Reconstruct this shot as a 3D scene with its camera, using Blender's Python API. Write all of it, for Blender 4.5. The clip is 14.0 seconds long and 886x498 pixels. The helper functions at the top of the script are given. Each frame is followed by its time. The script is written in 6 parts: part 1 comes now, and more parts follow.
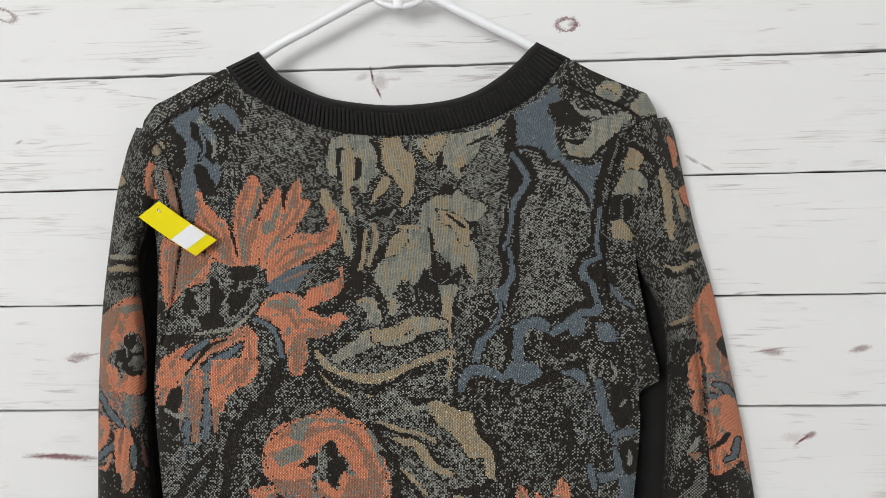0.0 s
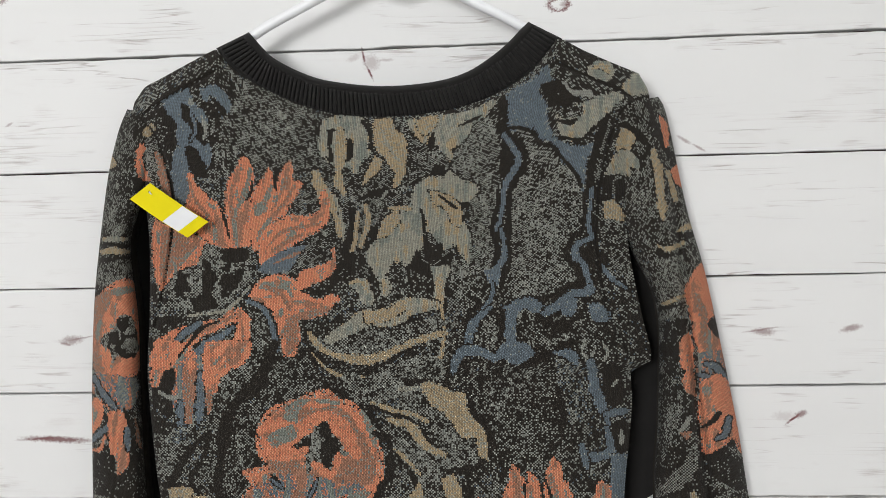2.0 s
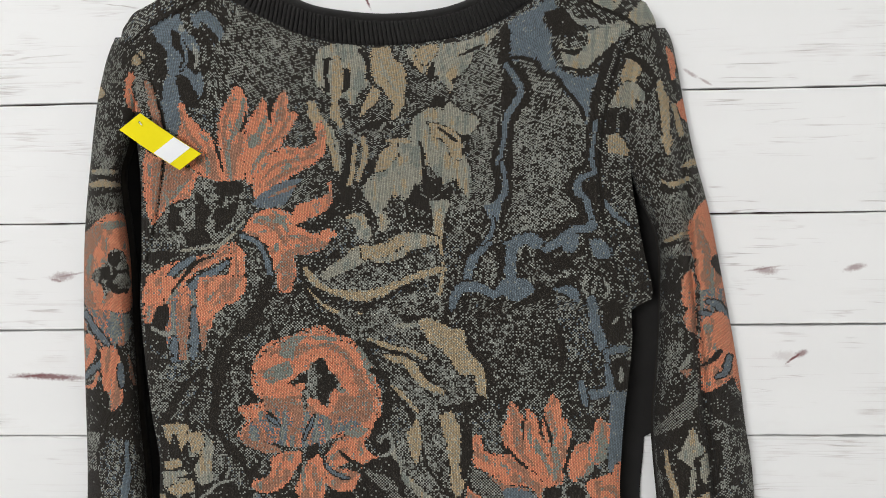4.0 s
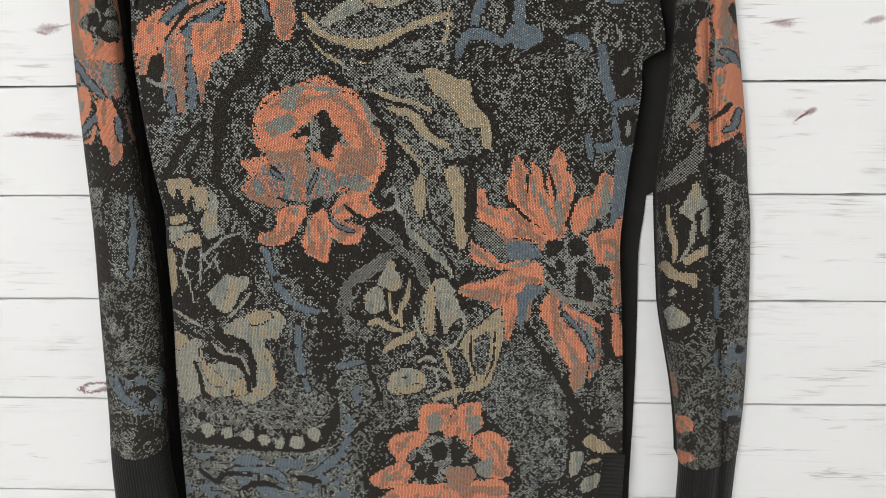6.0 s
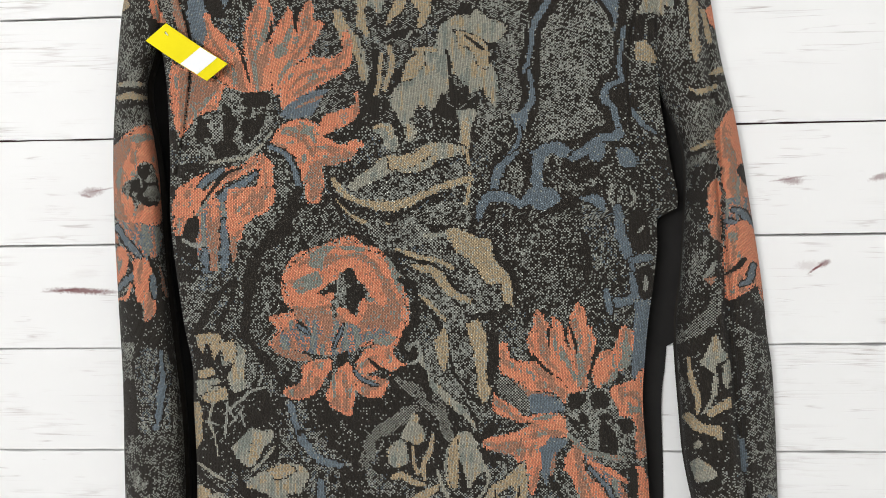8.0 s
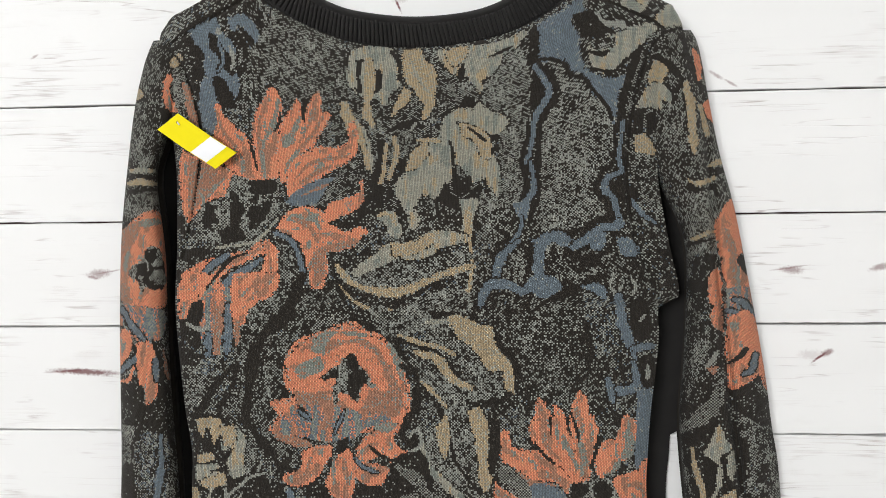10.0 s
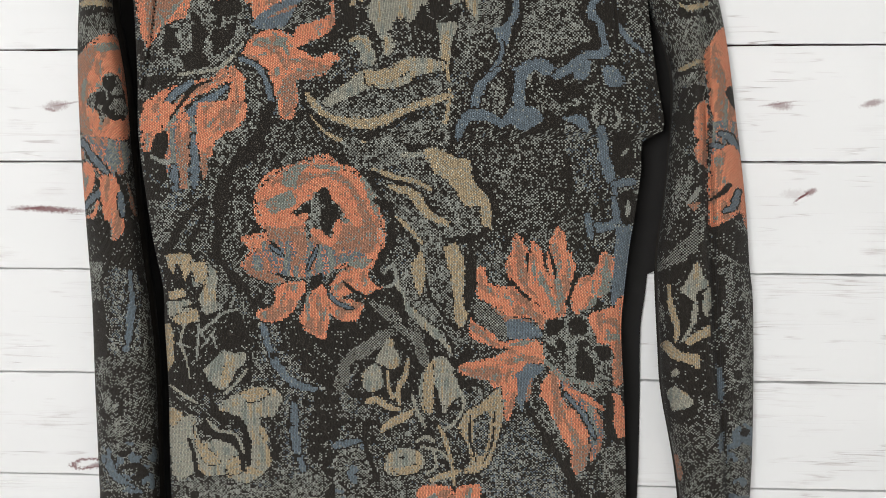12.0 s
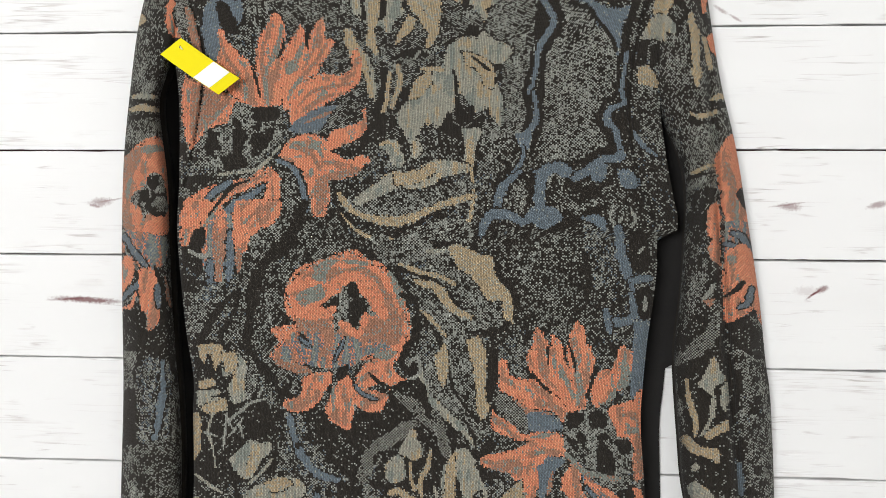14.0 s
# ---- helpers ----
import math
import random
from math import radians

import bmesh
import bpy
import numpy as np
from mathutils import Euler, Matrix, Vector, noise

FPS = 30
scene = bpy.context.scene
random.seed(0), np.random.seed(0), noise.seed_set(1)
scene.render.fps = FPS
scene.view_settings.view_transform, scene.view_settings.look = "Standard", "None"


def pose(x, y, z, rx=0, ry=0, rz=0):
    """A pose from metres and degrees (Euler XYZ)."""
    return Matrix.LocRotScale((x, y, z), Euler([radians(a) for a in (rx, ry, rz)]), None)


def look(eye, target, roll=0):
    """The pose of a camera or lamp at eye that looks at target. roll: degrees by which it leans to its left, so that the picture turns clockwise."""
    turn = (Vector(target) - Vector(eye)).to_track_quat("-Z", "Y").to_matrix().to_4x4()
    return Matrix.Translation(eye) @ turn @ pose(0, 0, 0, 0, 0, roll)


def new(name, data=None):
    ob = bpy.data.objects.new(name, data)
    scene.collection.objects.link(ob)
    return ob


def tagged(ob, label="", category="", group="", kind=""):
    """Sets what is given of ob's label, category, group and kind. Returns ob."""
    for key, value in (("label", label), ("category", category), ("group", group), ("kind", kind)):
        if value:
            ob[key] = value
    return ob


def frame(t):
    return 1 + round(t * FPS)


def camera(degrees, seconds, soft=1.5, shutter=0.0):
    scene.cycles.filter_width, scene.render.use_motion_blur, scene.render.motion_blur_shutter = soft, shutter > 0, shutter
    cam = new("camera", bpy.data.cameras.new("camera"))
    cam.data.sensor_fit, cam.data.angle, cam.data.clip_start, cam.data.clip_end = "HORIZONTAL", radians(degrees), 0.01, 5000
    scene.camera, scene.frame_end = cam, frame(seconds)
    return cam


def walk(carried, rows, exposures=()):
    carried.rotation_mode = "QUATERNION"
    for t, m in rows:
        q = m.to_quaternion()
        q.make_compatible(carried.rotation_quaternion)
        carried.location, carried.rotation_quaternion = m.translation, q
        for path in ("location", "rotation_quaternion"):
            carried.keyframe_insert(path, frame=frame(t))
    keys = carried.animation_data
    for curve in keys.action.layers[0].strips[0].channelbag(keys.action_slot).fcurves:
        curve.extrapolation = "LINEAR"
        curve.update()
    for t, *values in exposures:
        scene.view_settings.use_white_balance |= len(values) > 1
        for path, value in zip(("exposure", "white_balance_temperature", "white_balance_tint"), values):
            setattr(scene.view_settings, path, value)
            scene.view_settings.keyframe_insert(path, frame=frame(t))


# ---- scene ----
cam = camera(58.7, 14.0, soft=0.95)
PATH = [
    (0, (0.121, -0.788, 0.3), (-0.009, 1.207, 0.252), -1.2),
    (0.5, (0.123, -0.785, 0.3), (-0.003, 1.21, 0.252), -1.2),
    (1, (0.124, -0.786, 0.297), (-0.004, 1.209, 0.244), -1.1),
    (1.5, (0.126, -0.785, 0.294), (0.002, 1.209, 0.219), -1.3),
    (2, (0.125, -0.788, 0.295), (0.003, 1.207, 0.212), -1.4),
    (2.2, (0.128, -0.789, 0.294), (0.003, 1.205, 0.215), -1.4),
    (4.3, (0.112, -0.773, 0.262), (0.019, 1.198, 0.006), -0.8),
    (4.5, (0.107, -0.775, 0.247), (0.025, 1.198, -0.071), -0.7),
    (5, (0.103, -0.779, 0.221), (0.02, 1.168, -0.229), -0.7),
    (5.5, (0.101, -0.778, 0.206), (0.022, 1.138, -0.362), -0.8),
    (6, (0.103, -0.777, 0.204), (0.021, 1.124, -0.413), -0.7),
    (6.5, (0.096, -0.778, 0.215), (0.008, 1.149, -0.311), -0.8),
    (7, (0.099, -0.778, 0.226), (-0.009, 1.17, -0.216), -1.3),
    (7.5, (0.097, -0.782, 0.233), (-0.019, 1.175, -0.162), -1.4),
    (8, (0.101, -0.786, 0.24), (-0.028, 1.183, -0.082), -1.4),
    (8.5, (0.102, -0.793, 0.257), (-0.036, 1.186, 0.004), -1.2),
    (9, (0.104, -0.791, 0.255), (-0.036, 1.194, 0.05), -1.1),
    (11.3, (0.106, -0.787, 0.27), (-0.029, 1.203, 0.121), -0.5),
    (11.5, (0.111, -0.781, 0.254), (-0.019, 1.206, 0.064), -0.4),
    (12, (0.109, -0.77, 0.214), (0.011, 1.175, -0.243), -0.3),
    (12.5, (0.11, -0.78, 0.194), (0.013, 1.132, -0.383), 0.1),
    (13, (0.111, -0.786, 0.192), (0.002, 1.132, -0.363), 0.2),
    (13.5, (0.111, -0.788, 0.204), (-0.009, 1.166, -0.204), 0.0),
    (14, (0.1, -0.798, 0.224), (-0.031, 1.184, -0.011), 0.0),
]
walk(cam, [(t, look(eye, target, roll)) for t, eye, target, roll in PATH], [(0, -0.19), (2, -0.17), (4.5, 0.0), (5, 0.05), (6, 0.06), (7.5, 0.16), (9, 0.14), (11.5, 0.12), (12.5, 0.06), (13.5, 0.14), (14, 0.2)])

# ---- light: an assumed, unseen window behind the camera, the white room bounces it ----
world = bpy.data.worlds.new("room_air")
scene.world = world
world.use_nodes = True
world.node_tree.nodes["Background"].inputs[0].default_value = (0.75, 0.87, 1.0, 1)
world.node_tree.nodes["Background"].inputs[1].default_value = 0.6


def area_lamp(name, m, sx, sy, watts, colour):
    data = bpy.data.lights.new(name, "AREA")
    data.shape, data.size, data.size_y, data.energy, data.color = "RECTANGLE", sx, sy, watts, colour
    ob = new(name, data)
    ob.matrix_world = m
    return ob


ROOM = (-4.6, 0.95, -4.3, -1.15, 1.55)  # west, east, south, floor, ceiling
area_lamp("assumed_window_light", look((-1.5, -4.24, 0.85), (0.1, 0.0, 0.30)), 1.4, 1.28, 127, (0.99, 0.99, 0.99))


# ---- materials ----
def srgb(r, g, b):
    return tuple((c / 255 / 12.92 if c < 10.3 else ((c / 255 + 0.055) / 1.055) ** 2.4) for c in (r, g, b))


class Mat:
    """A small writer of node materials."""

    def __init__(self, name, rough=0.6):
        self.m = bpy.data.materials.new(name)
        self.m.use_nodes = True
        self.t = self.m.node_tree
        self.bsdf = self.t.nodes["Principled BSDF"]
        self.bsdf.inputs["Roughness"].default_value = rough

    def node(self, kind, **kw):
        n = self.t.nodes.new(kind)
        for k, v in kw.items():
            setattr(n, k, v)
        return n

    def put(self, sock, v):
        if isinstance(v, bpy.types.NodeSocket):
            self.t.links.new(v, sock)
        elif isinstance(v, (int, float)) and sock.type == "RGBA":
            sock.default_value = (v, v, v, 1)
        elif sock.type == "RGBA" and len(v) == 3:
            sock.default_value = (*v, 1)
        else:
            sock.default_value = v

    def math(self, op, a, b=0.0, c=0.0, clamp=False):
        n = self.node("ShaderNodeMath", operation=op, use_clamp=clamp)
        for i, v in enumerate((a, b, c)):
            self.put(n.inputs[i], v)
        return n.outputs[0]

    def mix(self, f, a, b, blend="MIX"):
        n = self.node("ShaderNodeMix", data_type="RGBA", blend_type=blend)
        self.put(n.inputs[0], f)
        self.put(n.inputs[6], a)
        self.put(n.inputs[7], b)
        return n.outputs[2]

    def coords(self, which="Object", scale=(1, 1, 1), loc=(0, 0, 0)):
        c = self.node("ShaderNodeTexCoord").outputs[which]
        mp = self.node("ShaderNodeMapping")
        self.put(mp.inputs[0], c)
        mp.inputs["Scale"].default_value = scale
        mp.inputs["Location"].default_value = loc
        return mp.outputs[0]

    def noise(self, vec, scale, detail=3.0, rough=0.5):
        n = self.node("ShaderNodeTexNoise")
        self.put(n.inputs["Vector"], vec)
        n.inputs["Scale"].default_value, n.inputs["Detail"].default_value, n.inputs["Roughness"].default_value = scale, detail, rough
        return n.outputs[0]

    def span(self, v, a, b, lo=0.0, hi=1.0):
        n = self.node("ShaderNodeMapRange", clamp=True)
        for i, s in enumerate((v, a, b, lo, hi)):
            self.put(n.inputs[i], s)
        return n.outputs[0]

    def bump(self, h, dist, strength=1.0):
        n = self.node("ShaderNodeBump")
        self.put(n.inputs["Height"], h)
        n.inputs["Distance"].default_value, n.inputs["Strength"].default_value = dist, strength
        self.put(self.bsdf.inputs["Normal"], n.outputs[0])

    def colour(self, v):
        self.put(self.bsdf.inputs["Base Color"], v)


def plain(name, rgb, rough=0.5, grain=200.0, amount=0.06, relief=0.0001):
    """Paint, plastic or card with faint grain at two scales."""
    m = Mat(name, rough)
    co = m.coords()
    a, b = m.noise(co, grain), m.noise(co, grain * 0.06)
    f = m.math("ADD", m.math("MULTIPLY", a, 0.5), m.math("MULTIPLY", b, 0.5))
    m.colour(m.mix(f, tuple(c * (1 - amount) for c in rgb), tuple(min(1, c * (1 + amount)) for c in rgb)))
    m.bump(a, relief, 0.5)
    return m.m


YARN = {
    "dark": srgb(39, 35, 30), "grey": srgb(170, 168, 153), "ash": srgb(158, 160, 151), "blue": srgb(112, 125, 134), "tan": srgb(186, 166, 133),
    "coral": srgb(246, 152, 116), "rust": srgb(178, 130, 106), "teal": srgb(143, 149, 140),
}


def knit_material(name, attr=True, rgb=(0.02, 0.018, 0.015), stitch=1.0):
    """Jersey: each stitch is a small V; yarn colours come stitch by stitch from the mesh."""
    m = Mat(name, 0.92)
    uv = m.node("ShaderNodeUVMap").outputs[0]
    sep = m.node("ShaderNodeSeparateXYZ")
    m.put(sep.inputs[0], uv)
    # every second wale sits half a course lower; each loop is a rounded bead of yarn over dark ground yarn and painted
    # relief shade
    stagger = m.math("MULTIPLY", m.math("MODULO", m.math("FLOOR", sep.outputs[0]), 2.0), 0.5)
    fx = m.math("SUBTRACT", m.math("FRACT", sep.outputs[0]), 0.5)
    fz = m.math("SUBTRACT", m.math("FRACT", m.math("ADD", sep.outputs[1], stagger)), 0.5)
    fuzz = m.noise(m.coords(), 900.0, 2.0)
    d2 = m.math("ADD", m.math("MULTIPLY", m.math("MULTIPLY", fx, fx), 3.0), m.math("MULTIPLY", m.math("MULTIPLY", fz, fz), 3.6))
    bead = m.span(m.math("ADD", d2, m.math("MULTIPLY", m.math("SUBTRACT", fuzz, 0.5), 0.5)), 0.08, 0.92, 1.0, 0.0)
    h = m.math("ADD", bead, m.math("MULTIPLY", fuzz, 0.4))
    if attr:
        col = m.node("ShaderNodeVertexColor", layer_name="yarn").outputs[0]
    else:
        col = m.mix(m.noise(m.coords(), 60.0), tuple(c * 0.8 for c in rgb), tuple(c * 1.25 for c in rgb))
    # darker between beads: ground yarn showing, plus shade of the stitch relief in the colour
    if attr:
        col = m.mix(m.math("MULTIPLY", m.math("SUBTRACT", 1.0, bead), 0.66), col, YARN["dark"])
    worn = m.noise(m.coords(), 14.0, 4.0)
    m.colour(m.mix(0.2, col, m.mix(worn, 0.25, 0.75), "OVERLAY"))
    m.bsdf.inputs["Sheen Weight"].default_value = 0.04
    m.bsdf.inputs["Sheen Roughness"].default_value = 0.6
    m.bsdf.inputs["Specular IOR Level"].default_value = 0.2
    m.bump(h, 0.0006 * stitch, 0.9)
    return m.m


def plank_material():
    """White-washed boards: brown-pink cracks along the grain, rubbed patches, knots with a shape of their own."""
    m = Mat("whitewashed_plank", 0.62)
    geo = m.node("ShaderNodeNewGeometry").outputs["Position"]
    rnd = m.node("ShaderNodeObjectInfo").outputs["Random"]
    shift = m.node("ShaderNodeCombineXYZ")
    m.put(shift.inputs[0], m.math("MULTIPLY", rnd, 37.0))
    m.put(shift.inputs[2], m.math("MULTIPLY", rnd, 11.0))
    add = m.node("ShaderNodeVectorMath", operation="ADD")
    m.put(add.inputs[0], geo)
    m.put(add.inputs[1], shift.outputs[0])

    def stretched(sx, sz):
        mp = m.node("ShaderNodeMapping")
        m.put(mp.inputs[0], add.outputs[0])
        mp.inputs["Scale"].default_value = (sx, 1.0, sz)
        return mp.outputs[0]

    # thin cracks: ridge lines of a noise drawn out along the board, broken by a second noise
    ridge = m.math("ABSOLUTE", m.math("SUBTRACT", m.noise(stretched(3.0, 62.0), 1.0, 3.0, 0.55), 0.5))
    broken = m.noise(stretched(9.0, 30.0), 1.0, 3.0, 0.6)
    crack = m.math("MULTIPLY", m.span(ridge, 0.0, 0.012, 1.0, 0.0), m.span(broken, 0.53, 0.64))
    ridge2 = m.math("ABSOLUTE", m.math("SUBTRACT", m.noise(stretched(5.0, 130.0), 1.0, 2.0, 0.5), 0.5))
    zone = m.noise(stretched(2.2, 16.0), 1.0, 2.0, 0.5)
    hair = m.math("MULTIPLY", m.math("MULTIPLY", m.span(ridge2, 0.0, 0.03, 1.0, 0.0), m.span(broken, 0.45, 0.62)), m.span(zone, 0.48, 0.62))
    rub = m.math("MULTIPLY", m.span(m.noise(stretched(18.0, 60.0), 1.0, 4.0, 0.65), 0.56, 0.8), m.span(zone, 0.45, 0.7))
    soft = m.noise(stretched(1.2, 8.0), 1.0, 3.0)
    white = m.mix(soft, (0.76, 0.76, 0.755), (0.86, 0.86, 0.855))
    col = m.mix(m.math("MULTIPLY", rub, 0.40), white, (0.52, 0.47, 0.44))
    col = m.mix(m.math("MULTIPLY", hair, 0.42), col, (0.36, 0.28, 0.265))
    col = m.mix(m.math("MULTIPLY", crack, 0.5), col, (0.20, 0.105, 0.10))
    # knots and splits
    sep = m.node("ShaderNodeSeparateXYZ")
    m.put(sep.inputs[0], geo)
    wob = m.math("SUBTRACT", m.noise(geo, 150.0, 3.0, 0.6), 0.5)
    wob2 = m.math("SUBTRACT", m.noise(geo, 420.0, 2.0, 0.6), 0.5)
    dents = 0.0
    for kx, kz, a, b, turn, ring, deep in KNOTS:
        c, s = math.cos(radians(turn)), math.sin(radians(turn))
        dx, dz = m.math("SUBTRACT", sep.outputs[0], kx), m.math("SUBTRACT", sep.outputs[2], kz)
        u = m.math("ADD", m.math("MULTIPLY", dx, c / a), m.math("MULTIPLY", dz, s / a))
        v = m.math("ADD", m.math("MULTIPLY", dx, -s / b), m.math("MULTIPLY", dz, c / b))
        v = m.math("ADD", v, m.math("MULTIPLY", wob, 1.1))
        d = m.math("SQRT", m.math("ADD", m.math("MULTIPLY", u, u), m.math("MULTIPLY", v, v)))
        d = m.math("ADD", d, m.math("MULTIPLY", wob2, 0.9))
        if ring:
            f = m.span(m.math("ABSOLUTE", m.math("SUBTRACT", d, ring)), 0.0, 0.32, 1.0, 0.0)
        else:
            f = m.span(d, 0.35, 1.0, 1.0, 0.0)
        f = m.math("MULTIPLY", f, min(1.0, 1.25 * deep))
        col = m.mix(f, col, (0.16, 0.050, 0.052))
        dents = m.math("ADD", dents, f)
    m.colour(col)
    h = m.math("SUBTRACT", m.math("MULTIPLY", soft, 0.3), m.math("ADD", m.math("ADD", crack, hair), m.math("MULTIPLY", dents, 0.5)))
    m.bump(h, 0.0006, 0.6)
    return m.m


KNOTS = []


def knot(x, z, length, height, turn, ring, deep):
    """A knot or split in a board: half its length and height, its turn, ring radius (0: filled) and depth of colour."""
    KNOTS.append((x, z, length, height, turn, ring, deep))


knot(0.002, 0.456, 0.0016, 0.011, 10, 0, 0.95)
knot(0.008, 0.440, 0.0015, 0.010, 24, 0, 0.85)
knot(0.010, 0.450, 0.010, 0.010, 0, 0, 0.30)
knot(-0.008, 0.455, 0.009, 0.004, 20, 0, 0.22)
knot(0.024, 0.452, 0.010, 0.002, 0, 0, 0.25)
knot(0.196, 0.500, 0.012, 0.0075, 0, 0.8, 0.85)
knot(0.202, 0.500, 0.006, 0.003, 0, 0, 0.4)
knot(0.316, 0.364, 0.010, 0.0022, -32, 0, 0.42)
knot(0.330, 0.356, 0.009, 0.0016, -30, 0, 0.42)
knot(0.390, 0.174, 0.014, 0.0045, -4, 0, 0.5)
knot(0.388, 0.176, 0.022, 0.0012, 8, 0, 0.4)
knot(0.474, 0.176, 0.013, 0.004, 14, 0, 0.5)
knot(0.418, 0.087, 0.011, 0.0016, 36, 0, 0.95)
knot(0.426, 0.092, 0.008, 0.004, 20, 0, 0.6)
knot(0.410, 0.090, 0.014, 0.006, 0, 0, 0.16)
knot(-0.311, 0.176, 0.016, 0.0055, 6, 0, 0.45)
knot(-0.300, 0.178, 0.022, 0.0012, 10, 0, 0.35)
knot(-0.318, 0.172, 0.008, 0.002, -10, 0, 0.5)
knot(-0.330, 0.072, 0.046, 0.0042, -3, 0, 0.72)
knot(-0.350, 0.073, 0.030, 0.0018, 4, 0, 0.6)
knot(-0.380, 0.531, 0.016, 0.007, -20, 0.8, 0.6)
knot(-0.322, -0.212, 0.020, 0.0065, 8, 0.85, 0.8)
knot(-0.316, -0.214, 0.012, 0.003, 20, 0, 0.5)
knot(-0.368, 0.400, 0.006, 0.0015, 25, 0, 0.4)
knot(-0.352, 0.398, 0.010, 0.0008, 0, 0, 0.3)

PLANK = plank_material()
GAP = plain("dark_batten", (0.050, 0.018, 0.018), 0.9)
PLASTER = plain("white_wall_paint", (0.80, 0.80, 0.79), 0.8, 40.0)
FLOORING = plain("dark_oak_floor", (0.10, 0.085, 0.07), 0.5, 30.0, 0.2)
PLASTIC = plain("white_hanger_plastic", (0.90, 0.91, 0.93), 0.28, 60.0, 0.02, 0.00002)
METAL = plain("bright_steel", (0.6, 0.6, 0.6), 0.3)
METAL.node_tree.nodes["Principled BSDF"].inputs["Metallic"].default_value = 1.0
YELLOW = plain("yellow_card", (0.80, 0.68, 0.006), 0.62, 300.0, 0.04, 0.00003)
YELLOW.node_tree.nodes["Principled BSDF"].inputs["Specular IOR Level"].default_value = 0.12
WHITE = plain("white_sticker", (0.80, 0.81, 0.83), 0.42, 300.0, 0.02, 0.00002)
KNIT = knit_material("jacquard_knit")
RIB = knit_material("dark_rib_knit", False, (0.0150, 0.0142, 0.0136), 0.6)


# ---- helpers of this scene ----
def mesh_object(name, verts, faces, material, parent=None, label="", smooth=True):
    me = bpy.data.meshes.new(name)
    me.from_pydata(verts, [], faces)
    me.materials.append(material)
    if smooth:
        me.shade_smooth()
    ob = new(name, me)
    if parent is not None:
        ob.parent = parent
    return tagged(ob, label) if label else ob


def part(name, bm, material, parent, label="", smooth=False):
    me = bpy.data.meshes.new(name)
    bm.to_mesh(me)
    bm.free()
    me.materials.append(material)
    if smooth:
        me.shade_smooth()
    ob = new(name, me)
    ob.parent = parent
    return tagged(ob, label) if label else ob


def box(x0, x1, y0, y1, z0, z1, bevel=0.0):
    bm = bmesh.new()
    bmesh.ops.create_cube(bm, size=1.0, matrix=Matrix.Translation(((x0 + x1) / 2, (y0 + y1) / 2, (z0 + z1) / 2)) @ Matrix.Diagonal((x1 - x0, y1 - y0, z1 - z0, 1)))
    if bevel:
        bmesh.ops.bevel(bm, geom=bm.edges[:], offset=bevel, segments=2, affect="EDGES")
    return bm


def tube(points, radius, rings=10, flat=1.0):
    """A round bar along a smooth line through points."""
    bm = bmesh.new()
    pts = [Vector(p) for p in points]
    loops = []
    for i, p in enumerate(pts):
        d = (pts[min(i + 1, len(pts) - 1)] - pts[max(i - 1, 0)]).normalized()
        side = d.cross(Vector((0, 1, 0)))
        side = side.normalized() if side.length > 1e-4 else Vector((1, 0, 0))
        up = side.cross(d).normalized()
        loops.append([bm.verts.new(p + radius * (math.cos(a) * side + flat * math.sin(a) * up)) for a in (2 * math.pi * k / rings for k in range(rings))])
    for a, b in zip(loops, loops[1:]):
        for k in range(rings):
            bm.faces.new((a[k], a[(k + 1) % rings], b[(k + 1) % rings], b[k]))
    bm.faces.new(loops[0][::-1])
    bm.faces.new(loops[-1])
    bmesh.ops.recalc_face_normals(bm, faces=bm.faces[:])
    return bm


def smooth_line(points, n):
    """n points on a Catmull-Rom line through points."""
    p = np.array(points, float)
    p = np.vstack((2 * p[0] - p[1], p, 2 * p[-1] - p[-2]))
    s = np.linspace(0, len(points) - 1 - 1e-6, n)
    i, f = s.astype(int), (s % 1)[:, None]
    a, b, c, d = p[i], p[i + 1], p[i + 2], p[i + 3]
    return 0.5 * (2 * b + (c - a) * f + (2 * a - 5 * b + 4 * c - d) * f**2 + (3 * b - a - 3 * c + d) * f**3)


def profile(z, *stations):
    """Eased value at z through stations (z, value) given from the top down."""
    line = smooth_line(stations, 400)
    order = np.argsort(line[:, 0])
    return np.interp(z, line[order, 0], line[order, 1])


def hashed(i, j, seed):
    v = np.sin(i * 127.1 + j * 311.7 + seed * 74.7) * 43758.5453
    return v - np.floor(v)


def value_noise(x, z, size, seed):
    """Smooth noise, 0 to 1, with cells of the given size."""
    u, v = x / size + 100.0, z / size + 100.0
    i, j = np.floor(u), np.floor(v)
    f, g = u - i, v - j
    f, g = f * f * (3 - 2 * f), g * g * (3 - 2 * g)
    top = hashed(i, j + 1, seed) * (1 - f) + hashed(i + 1, j + 1, seed) * f
    low = hashed(i, j, seed) * (1 - f) + hashed(i + 1, j, seed) * f
    return low * (1 - g) + top * g


